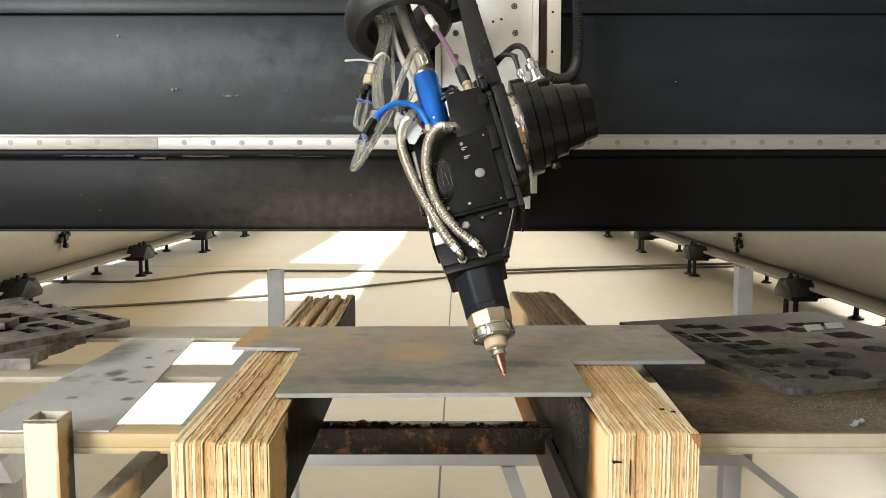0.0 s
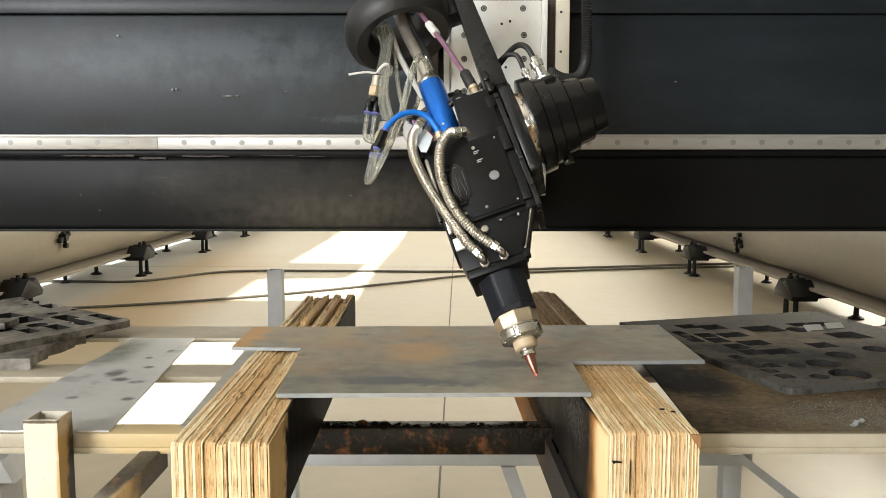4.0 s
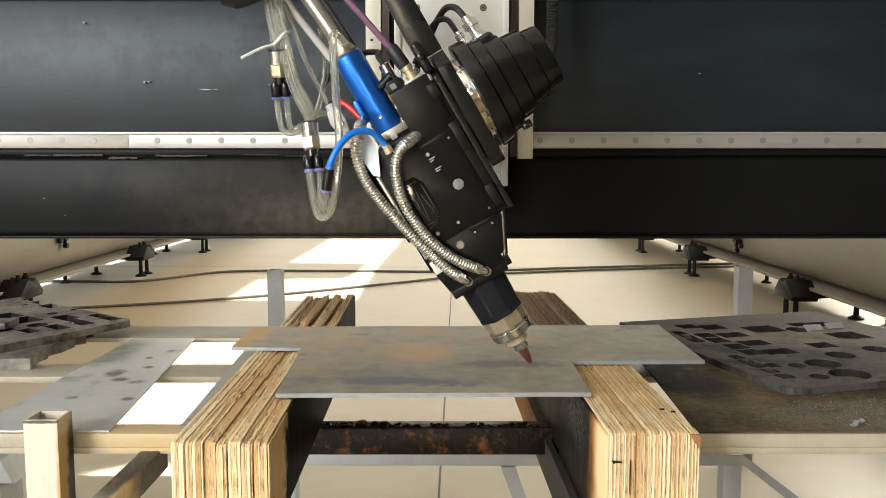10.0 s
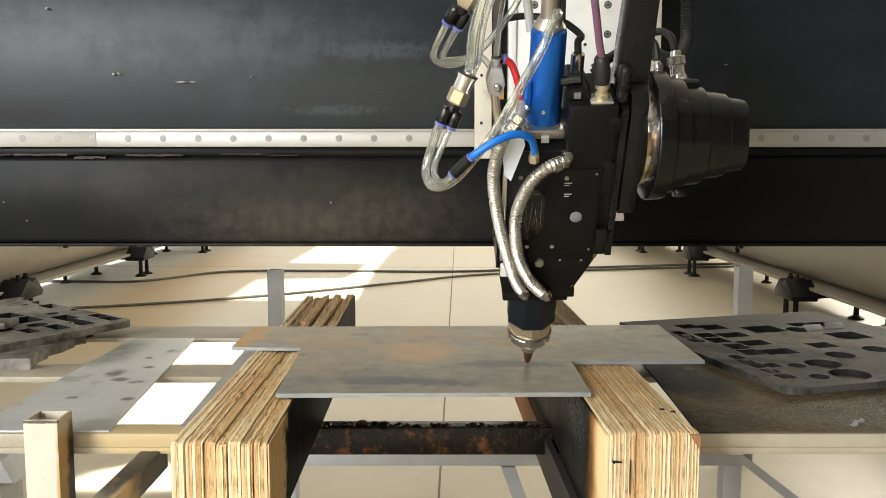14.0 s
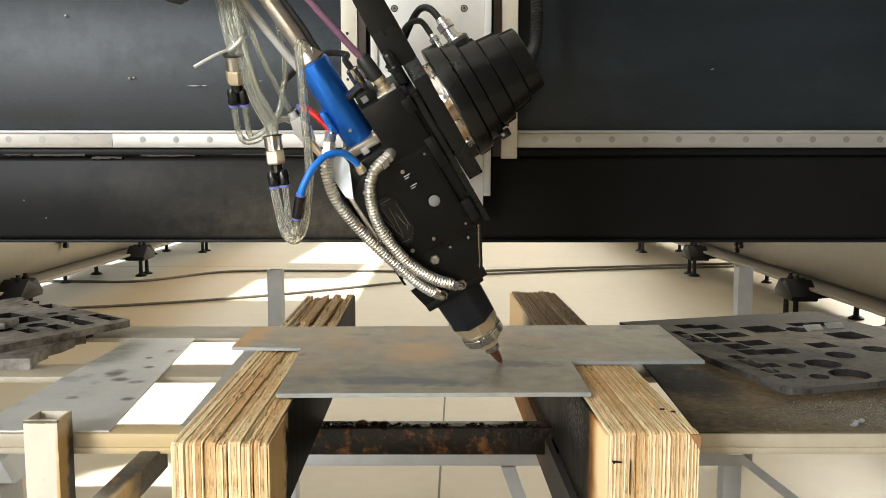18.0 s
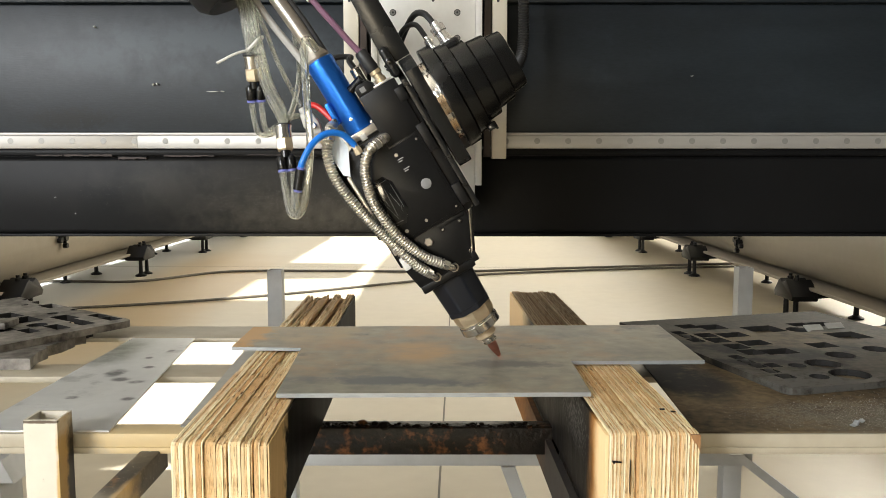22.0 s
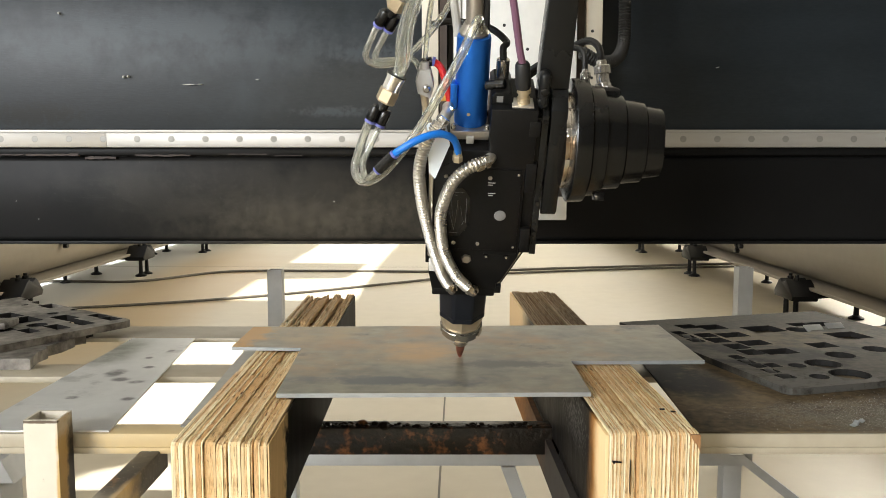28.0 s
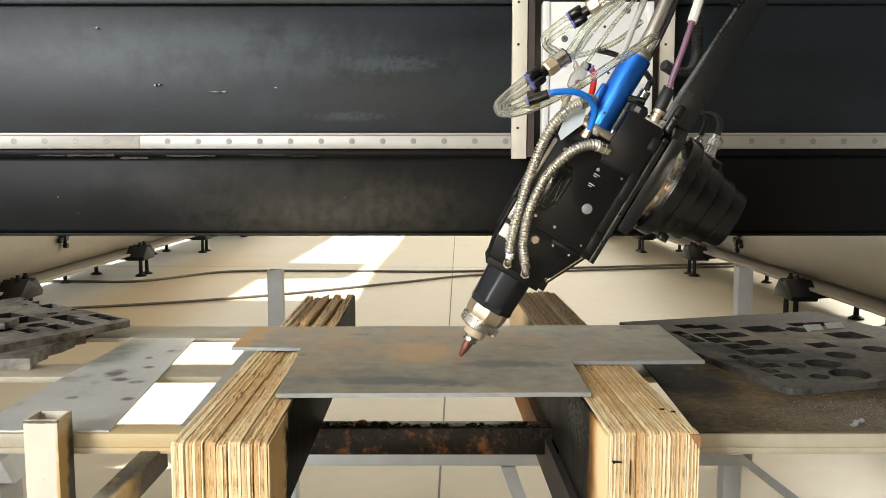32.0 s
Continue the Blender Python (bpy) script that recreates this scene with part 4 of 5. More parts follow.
tagged(part("metal_chips", bm, BOLT_GREY, kind="stuff", smooth=None), "bright metal chips strewn over a rusty sheet", "metal chips")
crumple = prism([(-0.012, 0.0), (-0.004, 0.0015), (0.000, 0.0075), (0.006, 0.0050), (0.012, 0.0085), (0.011, 0.0100), (0.006, 0.0068), (-0.001, 0.0095), (-0.006, 0.0030), (-0.012, 0.0015)], -0.005, 0.005)
bent = part("bent_offcut", crumple, CUT_EDGE, smooth=None)
bent.matrix_world = pose(0.702, 1.397, 0.7040, 0, 0, 20)
tagged(bent, "small bent bright steel offcut on a rusty sheet", "metal offcut")

# ---- gantry ----
gantry = thing("gantry_beam", "long black painted gantry beam with a ground steel guide rail", "gantry beam")
part("upper_beam", box(-3.6, 3.4, 0.0, 0.45, 1.219, 1.536, 0.006), BLACK_PAINT, gantry)
part("top_lip", box(-3.6, 3.4, -0.012, 0.45, 1.537, 1.577, 0.004), BLACK_PAINT, gantry)
part("lower_beam", box(-3.6, 3.4, -0.004, 0.45, 0.966, 1.160, 0.012, seg=4), LOWER_PAINT, gantry)
part("bottom_lip", box(-3.6, 3.4, -0.012, 0.45, 0.960, 0.9665, 0.001), LOWER_PAINT, gantry)
part("web", box(-3.6, 3.4, 0.012, 0.42, 1.15, 1.23), LOWER_PAINT, gantry)
part("ledge", box(-3.6, 3.4, -0.008, 0.03, 1.163, 1.1795, 0.002), LOWER_PAINT, gantry)
for x0, x1 in ((-3.6, -2.262), (-2.26, -0.7601), (-0.7598, 1.739), (1.741, 3.4)):
    part("guide_rail", box(x0, x1, -0.024, 0.03, 1.1805, 1.2125, 0.0007), RAIL, gantry, "ground steel guide rail")
part("rail_cap", box(-3.6, 3.4, -0.021, 0.03, 1.2128, 1.2200, 0.0015), RAIL, gantry, "thin ground strip above the rail")
BOLT_CAP = material("worn_bolt_cap", (0.25, 0.245, 0.225), 0.5, metal=0.4, dark=(0.19, 0.185, 0.17), grain=90, stain=40)
cap = None
for k in range(40):
    x = -1.537 + 0.077 * k
    if cap is None:
        cap = part("rail_bolt", lathe([(0.0075, 0), (0.0075, 0.0003), (0.006, 0.0004)], (0, 0, 0), (0, -1, 0), 14), BOLT_CAP, gantry)
        cap.location = (x, -0.024, 1.199)
    else:
        shared("rail_bolt", cap.data, gantry, pose(x, -0.024, 1.199))
for x in (-3.18, 2.93):
    part("end_truck", box(x - 0.2, x + 0.2, -0.3, 0.8, 0.862, 0.9605, 0.01), BLACK_PAINT, gantry)
# paint torn off along the edge of the ledge
TORN = material("torn_paint_edge", (0.075, 0.055, 0.048), 0.7, dark=(0.012, 0.010, 0.009), grain=90, stain=40, stretch=(0.4, 1, 1))
torn = random.Random(21)
for x0, x1, z, h in ((-1.02, -0.955, 1.164, 0.004), (-0.95, -0.83, 1.164, 0.006), (-0.815, -0.745, 1.1575, 0.007), (-0.70, -0.575, 1.1625, 0.005), (-0.49, -0.40, 1.165, 0.003), (-0.385, -0.32, 1.162, 0.003)):
    n = 14
    upper = [(x0 + (x1 - x0) * k / n, z + h * torn.uniform(0.15, 0.5)) for k in range(n + 1)]
    lower = [(x0 + (x1 - x0) * k / n, z - h * torn.uniform(0.15, 0.6)) for k in range(n, -1, -1)]
    part("torn_paint", prism(upper + lower, -0.0105, 0.001), TORN, gantry)
# paint chips and scuffs
CHIP = material("bare_paint_chip", (0.55, 0.54, 0.5), 0.6, dark=(0.4, 0.39, 0.36), bump=0)
for x, z, w, h in ((-0.862, 1.480, 0.006, 0.005), (-0.722, 1.339, 0.005, 0.006), (-0.712, 1.340, 0.005, 0.005), (-0.575, 1.322, 0.03, 0.0025), (-0.55, 1.3225, 0.012, 0.002),
                   (-0.93, 1.017, 0.003, 0.003), (-0.42, 1.333, 0.008, 0.0012), (-0.98, 1.0585, 0.004, 0.002), (0.62, 1.36, 0.006, 0.002), (-0.25, 1.0575, 0.004, 0.002)):
    part("paint_chip", prism([(x - w / 2, z), (x, z - h / 2), (x + w / 2, z), (x + w * 0.1, z + h / 2)], -0.0132 if z > 1.53 else (-0.0092 if z > 1.15 else -0.005), 0.001), CHIP, gantry)

# ---- cross carriage ----
AMBER = material("amber_plastic", (0.50, 0.27, 0.05), 0.4, dark=(0.40, 0.20, 0.035), bump=0.02)
GAP_BROWN = material("dark_brown_gap", (0.06, 0.04, 0.028), 0.6, dark=(0.03, 0.02, 0.015))
carriage = thing("cross_carriage", "white and beige lifting carriage on the gantry beam", "machine carriage")
part("saddle", box(-0.190, 0.190, -0.045, -0.026, 1.185, 2.0, 0.002), BLACK_ANODISED, carriage)
for x in (-0.178, 0.178):
    r = part("side_rail", box(x - 0.018, x + 0.018, -0.075, -0.046, 1.155, 2.0, 0.002), CREAM_PAINT, carriage, "beige guide strip with screw holes")
    for z in (1.23, 1.33, 1.43, 1.53, 1.63):
        part("screw", lathe([(0.0035, 0), (0.003, 0.0015)], (x - 0.004, -0.075, z), (0, -1, 0), 8), RUBBER, r)
    # dark strip stands for the shaded gap beside the guide strip
    part("gap_strip", box(x * 0.84 - 0.008, x * 0.84 + 0.008, -0.07, -0.046, 1.16, 2.0), GAP_BROWN, carriage, "dark brown strip standing for the shaded gap beside the guide strip")
part("amber_stop", box(-0.158, -0.134, -0.074, -0.046, 1.280, 1.304, 0.002), AMBER, carriage, "amber plastic stop block")
slide = part("slide_plate", box(-0.1115, 0.1185, -0.11, -0.076, -0.175, 0.356, 0.002), WHITE_PAINT, carriage, "white lifting plate with bolt holes")
part("slide_edge", box(0.119, 0.1345, -0.116, -0.076, -0.135, 0.356, 0.002), WHITE_PAINT, slide)
part("slide_edge", box(-0.1275, -0.112, -0.116, -0.076, -0.057, 0.356, 0.002), WHITE_PAINT, slide)
for x, z in ((-0.0755, 0.270), (0.0755, 0.270), (-0.0265, 0.336), (0.0725, 0.336), (-0.0755, 0.211), (0.0755, 0.211), (-0.0755, 0.13), (0.0755, 0.13)):
    bolt = part("bolt_recess", lathe([(0.0078, 0), (0.0078, 0.0006)], (x, -0.1103, z), (0, -1, 0), 18), RUBBER, slide)
    part("bolt_head", lathe([(0.0060, 0), (0.0060, 0.0016), (0.0032, 0.0017), (0.0030, 0.0009)], (x, -0.1107, z), (0, -1, 0), 16), BOLT_CAP, bolt)
    part("socket", lathe([(0.0026, 0), (0.0026, 0.0004)], (x, -0.1123, z), (0, -1, 0), 6), RUBBER, bolt)
for x, z in ((0.019, 0.298), (-0.043, 0.305), (0.04, 0.304), (-0.02, 0.24), (0.03, 0.19)):
    part("bolt_hole", lathe([(0.0034, 0), (0.0034, 0.0006)], (x, -0.1103, z), (0, -1, 0), 12), RUBBER, slide)
part("swivel_motor", lathe([(0.06, 0.0), (0.065, 0.01), (0.065, 0.18), (0.055, 0.19), (0.055, 0.25)], (0.0, -0.11, 0.0), (0, -1, 0), 40), BLACK_ANODISED, slide, "black swivel motor housing")

part("conduit", tube([(0.222, -0.13, 2.0), (0.223, -0.135, 1.7), (0.228, -0.14, 1.52), (0.228, -0.15, 1.44), (0.220, -0.175, 1.385), (0.196, -0.215, 1.352), (0.158, -0.25, 1.345), (0.12, -0.27, 1.36)], 0.0118, 14, ripple=0.0016, pitch=0.0068), RUBBER, carriage, "black corrugated cable conduit")

# ---- swivel drive ----
drive = thing("swivel_drive", "black stepped swivel drive housing with a bright steel ring", "drive unit")


def loft(rings, seg=72):
    """A body along x through rings of (half width, x, roundness): 2 is round, more is squarer."""
    bm = bmesh.new()
    loops = []
    for r, x, n in rings:
        loop = []
        for k in range(seg):
            c, s = math.cos(k * math.tau / seg), math.sin(k * math.tau / seg)
            loop.append(bm.verts.new((x, math.copysign(abs(c) ** (2 / n), c) * r, math.copysign(abs(s) ** (2 / n), s) * r)))
        loops.append(loop)
    for a, b in zip(loops, loops[1:]):
        for k in range(seg):
            bm.faces.new((a[k], a[(k + 1) % seg], b[(k + 1) % seg], b[k]))
    bm.faces.new(loops[0][::-1])
    bm.faces.new(loops[-1])
    return bm


def step(r0, r1, x0, x1, n, edge=0.0024):
    """One drafted step of the housing with rounded rims."""
    return [(r0 - edge, x0, n), (r0 - edge * 0.3, x0 + edge * 0.3, n), (r0, x0 + edge, n), (r1, x1 - edge, n), (r1 - edge * 0.3, x1 - edge * 0.3, n), (r1 - edge, x1, n)]


housing = part("housing", loft([(0.076, 0.1610, 2)] + step(0.101, 0.100, 0.1615, 0.188, 2) + step(0.0905, 0.089, 0.1885, 0.213, 2.15)), BLACK_PLASTIC, drive, smooth=24)
part("motor_step", loft(step(0.0790, 0.0770, 0.2125, 0.244, 2.25)), BLACK_PLASTIC, housing, smooth=24)
part("motor_step", loft(step(0.0690, 0.0660, 0.2442, 0.279, 2.5)), BLACK_PLASTIC, housing, smooth=24)
part("end_cap", loft(step(0.0590, 0.0560, 0.2792, 0.309, 2.9, 0.0025)), BLACK_PLASTIC, housing, smooth=24)
part("cable_tab", box(0.205, 0.222, -0.030, -0.006, -0.096, -0.082, 0.002), BLACK_PLASTIC, housing)
part("terminal_hump", box(0.195, 0.240, -0.035, 0.06, 0.050, 0.086, 0.008, seg=3), BLACK_PLASTIC, housing)
part("steel_ring", lathe([(0.072, 0.148), (0.0775, 0.149), (0.0775, 0.1535), (0.0745, 0.154), (0.0745, 0.1560), (0.0775, 0.1565), (0.0775, 0.1620)], way=(1, 0, 0), seg=72), RING_STEEL, drive, "bright machined steel ring")
for k in range(10):
    a = math.tau * (k + 0.3) / 10
    key = box(0.1490, 0.1612, -0.0065, 0.0065, 0.0772, 0.0784, 0.0004)
    bmesh.ops.rotate(key, verts=key.verts, matrix=Matrix.Rotation(a, 3, "X"))
    part("ring_key", key, CHROME, drive)
part("yoke", prism([(0.05, 0.05), (0.05, -0.06), (0.19, -0.10), (0.22, -0.10), (0.22, 0.08), (0.19, 0.08)], 0.15, 0.19, "x", 0.004), BLACK_ANODISED, drive)
part("yoke_back", box(0.02, 0.19, 0.185, 0.225, -0.08, 0.07, 0.006), BLACK_ANODISED, drive)
part("hub", lathe([(0.05, 0.0), (0.05, 0.13)], (0.105, 0.20, -0.0175), (0, 1, 0), 40), BLACK_ANODISED, drive)
PLUG_STEEL = material("bright_plug_metal", (0.92, 0.90, 0.87), 0.2, metal=0.85, dark=(0.6, 0.57, 0.53), grain=160, stain=30, bump=0.1, depth=0.0006)


def cable_plug(at, way, r, line, thick):
    """A knurled round plug with its coupling ring and the cable that leaves it."""
    p = part("cable_plug", lathe([(r, 0), (r, r * 0.6), (r * 0.84, r * 0.7), (r * 0.80, r * 1.7)], at, way, 24), PLUG_STEEL, drive, "chrome round cable plug")
    d = Vector(way).normalized()
    o = Vector(at)
    part("flange", lathe([(r * 1.16, -r * 0.1), (r * 1.2, 0), (r * 1.2, r * 0.2), (r, r * 0.26)], o, d, 6), PLUG_STEEL, p, smooth=20)
    part("coupling_ring", lathe([(r * 0.84, 0), (r * 1.0, r * 0.08), (r * 1.02, r * 0.95), (r * 0.9, r * 1.05), (r * 0.62, r * 1.1), (r * 0.58, r * 1.7), (r * 0.4, r * 1.75)], o + d * r * 1.72, d, 14), PLUG_STEEL, p, smooth=15)
    part("plug_cable", tube([o + d * r * 3.3] + line, thick, 10), RUBBER, p)


cable_plug((0.224, 0.036, 0.088), (-0.10, 0.10, 1), 0.0142, [(0.214, 0.050, 0.160), (0.200, 0.072, 0.172), (0.176, 0.098, 0.164), (0.14, 0.12, 0.140), (0.10, 0.13, 0.112)], 0.0062)
cable_plug((0.196, 0.050, 0.092), (-0.06, 0.12, 1), 0.0088, [(0.190, 0.060, 0.152), (0.168, 0.078, 0.160), (0.14, 0.10, 0.146), (0.10, 0.12, 0.12)], 0.0052)
# ---- laser cutting head: its tip is the origin, its axis is z ----
head = thing("laser_cutting_head", "black tilting laser cutting head with copper nozzle and hoses", "laser head")
nozzle = part("nozzle", lathe([(0.0010, 0.0), (0.0030, 0.0004), (0.0044, 0.0030), (0.0058, 0.0080), (0.0076, 0.0160), (0.0090, 0.0240), (0.0098, 0.0310), (0.0100, 0.0362), (0.008, 0.0365)], seg=32), COPPER, head, "worn copper nozzle")
PILOT = bpy.data.materials.new("red_pilot_light")
PILOT.use_nodes = True
PILOT.node_tree.nodes["Principled BSDF"].inputs["Base Color"].default_value = (0.8, 0.05, 0.05, 1)
PILOT.node_tree.nodes["Principled BSDF"].inputs["Emission Color"].default_value = (1.0, 0.08, 0.07, 1)
PILOT.node_tree.nodes["Principled BSDF"].inputs["Emission Strength"].default_value = 3.0
part("pilot_spot", lathe([(0.0008, -0.0006), (0.0017, 0.0002), (0.0008, 0.0010)], seg=12), PILOT, nozzle, "glowing red pilot light spot")
part("nozzle_seat", lathe([(0.0100, 0.0362), (0.0140, 0.0364), (0.0146, 0.0372), (0.0146, 0.0392), (0.0132, 0.0400), (0.0128, 0.0450), (0.0146, 0.0462), (0.0150, 0.0472), (0.0150, 0.0492), (0.014, 0.0500)], seg=36), CHROME, head, "chrome nozzle collar")
part("ceramic_ring", lathe([(0.0150, 0.0500), (0.0200, 0.0515), (0.0215, 0.0535), (0.0218, 0.0690), (0.020, 0.0700)], seg=36), CERAMIC, head, "cream ceramic ring")
lock = part("lock_ring", lathe([(0.0215, 0.0662), (0.0300, 0.0672), (0.0352, 0.0702), (0.0362, 0.0725), (0.0362, 0.0890), (0.0385, 0.0895), (0.0385, 0.0925), (0.036, 0.0928)], seg=48), CHROME, head, "chrome slotted lock ring")


def arc_block(r0, r1, z0, z1, a0, a1, n=7):
    """A lug on a ring, bent to its curve."""
    bm = bmesh.new()
    rows = []
    for k in range(n + 1):
        a = a0 + (a1 - a0) * k / n
        rows.append([bm.verts.new((r * math.cos(a), r * math.sin(a), z)) for r, z in ((r0, z0), (r1 - 0.0008, z0), (r1, z0 + 0.0010), (r1, z1 - 0.0010), (r1 - 0.0008, z1), (r0, z1))])
    for a, b in zip(rows, rows[1:]):
        for j in range(6):
            bm.faces.new((a[j], a[(j + 1) % 6], b[(j + 1) % 6], b[j]))
    bm.faces.new(rows[0][::-1])
    bm.faces.new(rows[-1])
    return bm


for k in range(6):
    q = k * math.pi / 3 - math.pi / 2 + 0.35
    part("lug", arc_block(0.0355, 0.0405, 0.0715, 0.0875, q - 0.41, q + 0.41), CHROME, lock, smooth=25)
part("clamp_nut", lathe([(0.0385, 0.0925), (0.040, 0.096), (0.0415, 0.104), (0.0418, 0.1175)], flats=8), BRASS, head, "dull brass hexagon nut", smooth=20)
barrel = lathe([(0.0445, 0.1177), (0.0458, 0.119), (0.0458, 0.128), (0.0448, 0.1284), (0.0448, 0.1292), (0.0460, 0.1296), (0.0490, 0.204)], flats=8)
bmesh.ops.rotate(barrel, verts=barrel.verts, matrix=Matrix.Rotation(math.pi / 8, 3, "Z"))
bmesh.ops.bevel(barrel, geom=[e for e in barrel.edges if abs((e.verts[0].co - e.verts[1].co).z) > 0.02], offset=0.006, segments=4, profile=0.5, affect="EDGES")
part("barrel", barrel, BARREL, head, "dark grey anodised barrel", smooth=30)
part("flange", box(-0.0575, 0.0550, -0.0535, 0.052, 0.1965, 0.213, 0.003), BLACK_ANODISED, head)
part("lower_body", prism([(-0.058, 0.213), (0.056, 0.213), (0.056, 0.228), (0.064, 0.232), (0.0905, 0.288), (0.0905, 0.302), (-0.0645, 0.302), (-0.0645, 0.25)], -0.0545, 0.052, bevel=0.0015), BLACK_ANODISED, head)
body = part("body", prism([(-0.0640, 0.302), (0.0890, 0.302), (0.0890, 0.520), (0.0285, 0.520), (0.0285, 0.500), (-0.0400, 0.498), (-0.0640, 0.470)], -0.0625, 0.058, bevel=0.002), BLACK_ANODISED, head)
part("side_body", box(0.0885, 0.1082, -0.0535, 0.056, 0.296, 0.555, 0.001), BLACK_ANODISED, head)
side_block = part("upper_block", box(0.028, 0.101, -0.0635, 0.056, 0.470, 0.5720, 0.002), BLACK_ANODISED, head)
part("connector_block", prism([(0.028, 0.5722), (0.062, 0.5722), (0.062, 0.584), (0.056, 0.592), (0.034, 0.592), (0.028, 0.586)], -0.045, 0.045, bevel=0.0015), BLACK_ANODISED, head)
part("label_square", box(0.036, 0.046, -0.0456, -0.0449, 0.576, 0.586), BADGE, head)
part("front_cover", prism([(-0.0585, 0.308), (0.0840, 0.308), (0.0840, 0.330), (0.0840, 0.466), (0.0265, 0.466), (0.0265, 0.478), (-0.030, 0.478), (-0.0585, 0.462)], -0.0648, -0.0622, bevel=0.0006), BLACK_ANODISED, head)
part("side_cover", box(-0.0705, -0.0642, -0.045, 0.045, 0.262, 0.468, 0.002), BLACK_ANODISED, head)
part("hinge_bar", box(-0.0775, -0.0707, -0.050, -0.038, 0.33, 0.50, 0.002), PLATE_BLACK, head)
part("hinge_cap", box(-0.0800, -0.0550, -0.056, -0.036, 0.470, 0.506, 0.003), BLACK_PLASTIC, head)
part("latch", box(-0.0640, -0.0420, -0.062, -0.0552, 0.2560, 0.2820, 0.002), WHITE_PLASTIC, head, "white plastic latch")
part("disc_badge", lathe([(0.0098, 0), (0.0098, 0.0012), (0.0088, 0.0018)], (0.0531, -0.0648, 0.379), (0, -1, 0), 28), BADGE, head, "round pale grey badge")
SCREW_AT = ((0.0186, 0.3204, 0.0032), (0.033, 0.451, 0.0036), (-0.0385, 0.4525, 0.0036), (-0.0226, 0.3214, 0.0036), (0.0790, 0.3150, 0.0022), (0.0790, 0.4580, 0.0022))
for x, z, r in SCREW_AT:
    part("cover_screw", lathe([(r, 0), (r, 0.0012), (r * 0.8, 0.0020)], (x, -0.0648, z), (0, -1, 0), 14), PIPE_STEEL, head)
part("plug_bolt", lathe([(0.0088, 0), (0.0088, 0.004), (0.0072, 0.0055)], (0.0010, -0.0545, 0.2815), (0, -1, 0), 6), PIPE_STEEL, head, "steel hexagon plug")
for x, z in ((0.0350, 0.2885), (0.0700, 0.2875)):
    cap = part("cap_screw", lathe([(0.0044, 0), (0.0044, 0.004)], (x, -0.0545, z), (0, -1, 0), 14), BLACK_PLASTIC, head)
    part("screw_socket", lathe([(0.0022, 0), (0.0022, 0.0006)], (x, -0.0584, z), (0, -1, 0), 8), PIPE_STEEL, cap)
part("seam_cover", box(0.030, 0.086, -0.0562, -0.0546, 0.2915, 0.3000, 0.0005), BLACK_ANODISED, head)
# unreadable print on the cover
for x, z, w in ((0.0300, 0.4410, 0.012), (0.0300, 0.4370, 0.008), (0.0310, 0.4210, 0.012), (0.0310, 0.4170, 0.008), (-0.0180, 0.3475, 0.013), (-0.0170, 0.3440, 0.009)):
    part("print_bar", box(x, x + w, -0.0652, -0.0649, z, z + 0.0016), MARKING, head)
def grown(x, z):
    """Spreads the outline of the cover panel about its middle."""
    return -0.019 + (x + 0.019) * 1.4, 0.386 + (z - 0.392) * 1.4


window = part("glossy_panel", prism([grown(*p) for p in ((-0.034, 0.356), (-0.016, 0.356), (-0.004, 0.372), (-0.004, 0.412), (-0.012, 0.424), (-0.030, 0.424), (-0.036, 0.41))], -0.0662, -0.0648, bevel=0.0005),
              material("glossy_black_panel", (0.012, 0.012, 0.012), 0.08, dark=(0.008, 0.008, 0.008), grain=20, stain=20, bump=0.25, depth=0.002), head, "glossy black cover panel")
# thin grey lines across the glossy panel
for (xa, za), (xb, zb) in (((-0.031, 0.418), (-0.011, 0.418)), ((-0.008, 0.41), (-0.008, 0.376)), ((-0.030, 0.40), (-0.022, 0.366)), ((-0.018, 0.408), (-0.021, 0.37)), ((-0.028, 0.362), (-0.017, 0.361)), ((-0.033, 0.40), (-0.031, 0.372)), ((-0.026, 0.412), (-0.024, 0.385)), ((-0.015, 0.40), (-0.012, 0.38)), ((-0.022, 0.415), (-0.019, 0.414)), ((-0.013, 0.372), (-0.010, 0.379))):
    (xa, za), (xb, zb) = grown(xa, za), grown(xb, zb)
    part("panel_line", rod((xa, -0.0666, za), (xb, -0.0666, zb), 0.0003, 5), BADGE, window)
# side plates towards the swivel drive
part("side_plate", prism([(-0.055, 0.295), (0.070, 0.295), (0.070, 0.575), (0.020, 0.590), (-0.055, 0.560)], 0.1084, 0.1195, "x", 0.0012), PLATE_BLACK, head)
part("swivel_plate", prism([(-0.055, 0.385), (-0.045, 0.372), (0.075, 0.372), (0.080, 0.592), (-0.030, 0.592), (-0.055, 0.568)], 0.1225, 0.1478, "x", 0.0012), PLATE_BLACK, head)
part("spacer", lathe([(0.05, 0.1190), (0.05, 0.1230)], (0, 0.0, 0.47), (1, 0, 0), 32), BLACK_ANODISED, head)
for z, w in ((0.451, 0.054), (0.331, 0.042), (0.540, 0.026)):
    part("stop_block", box(0.0892, 0.1065, -0.0645, -0.0530, z - w / 2, z + w / 2, 0.0015), BLACK_ANODISED, head)
for z in (0.34, 0.40, 0.55):
    part("cap_screw", lathe([(0.004, 0), (0.004, 0.004)], (0.1140, -0.0552, z), (0, -1, 0), 10), BLACK_PLASTIC, head)
spring = part("gas_spring", rod((0.0985, -0.045, 0.300), (0.0585, -0.045, 0.219), 0.0030, 12), CHROME, head, "thin chrome rod")
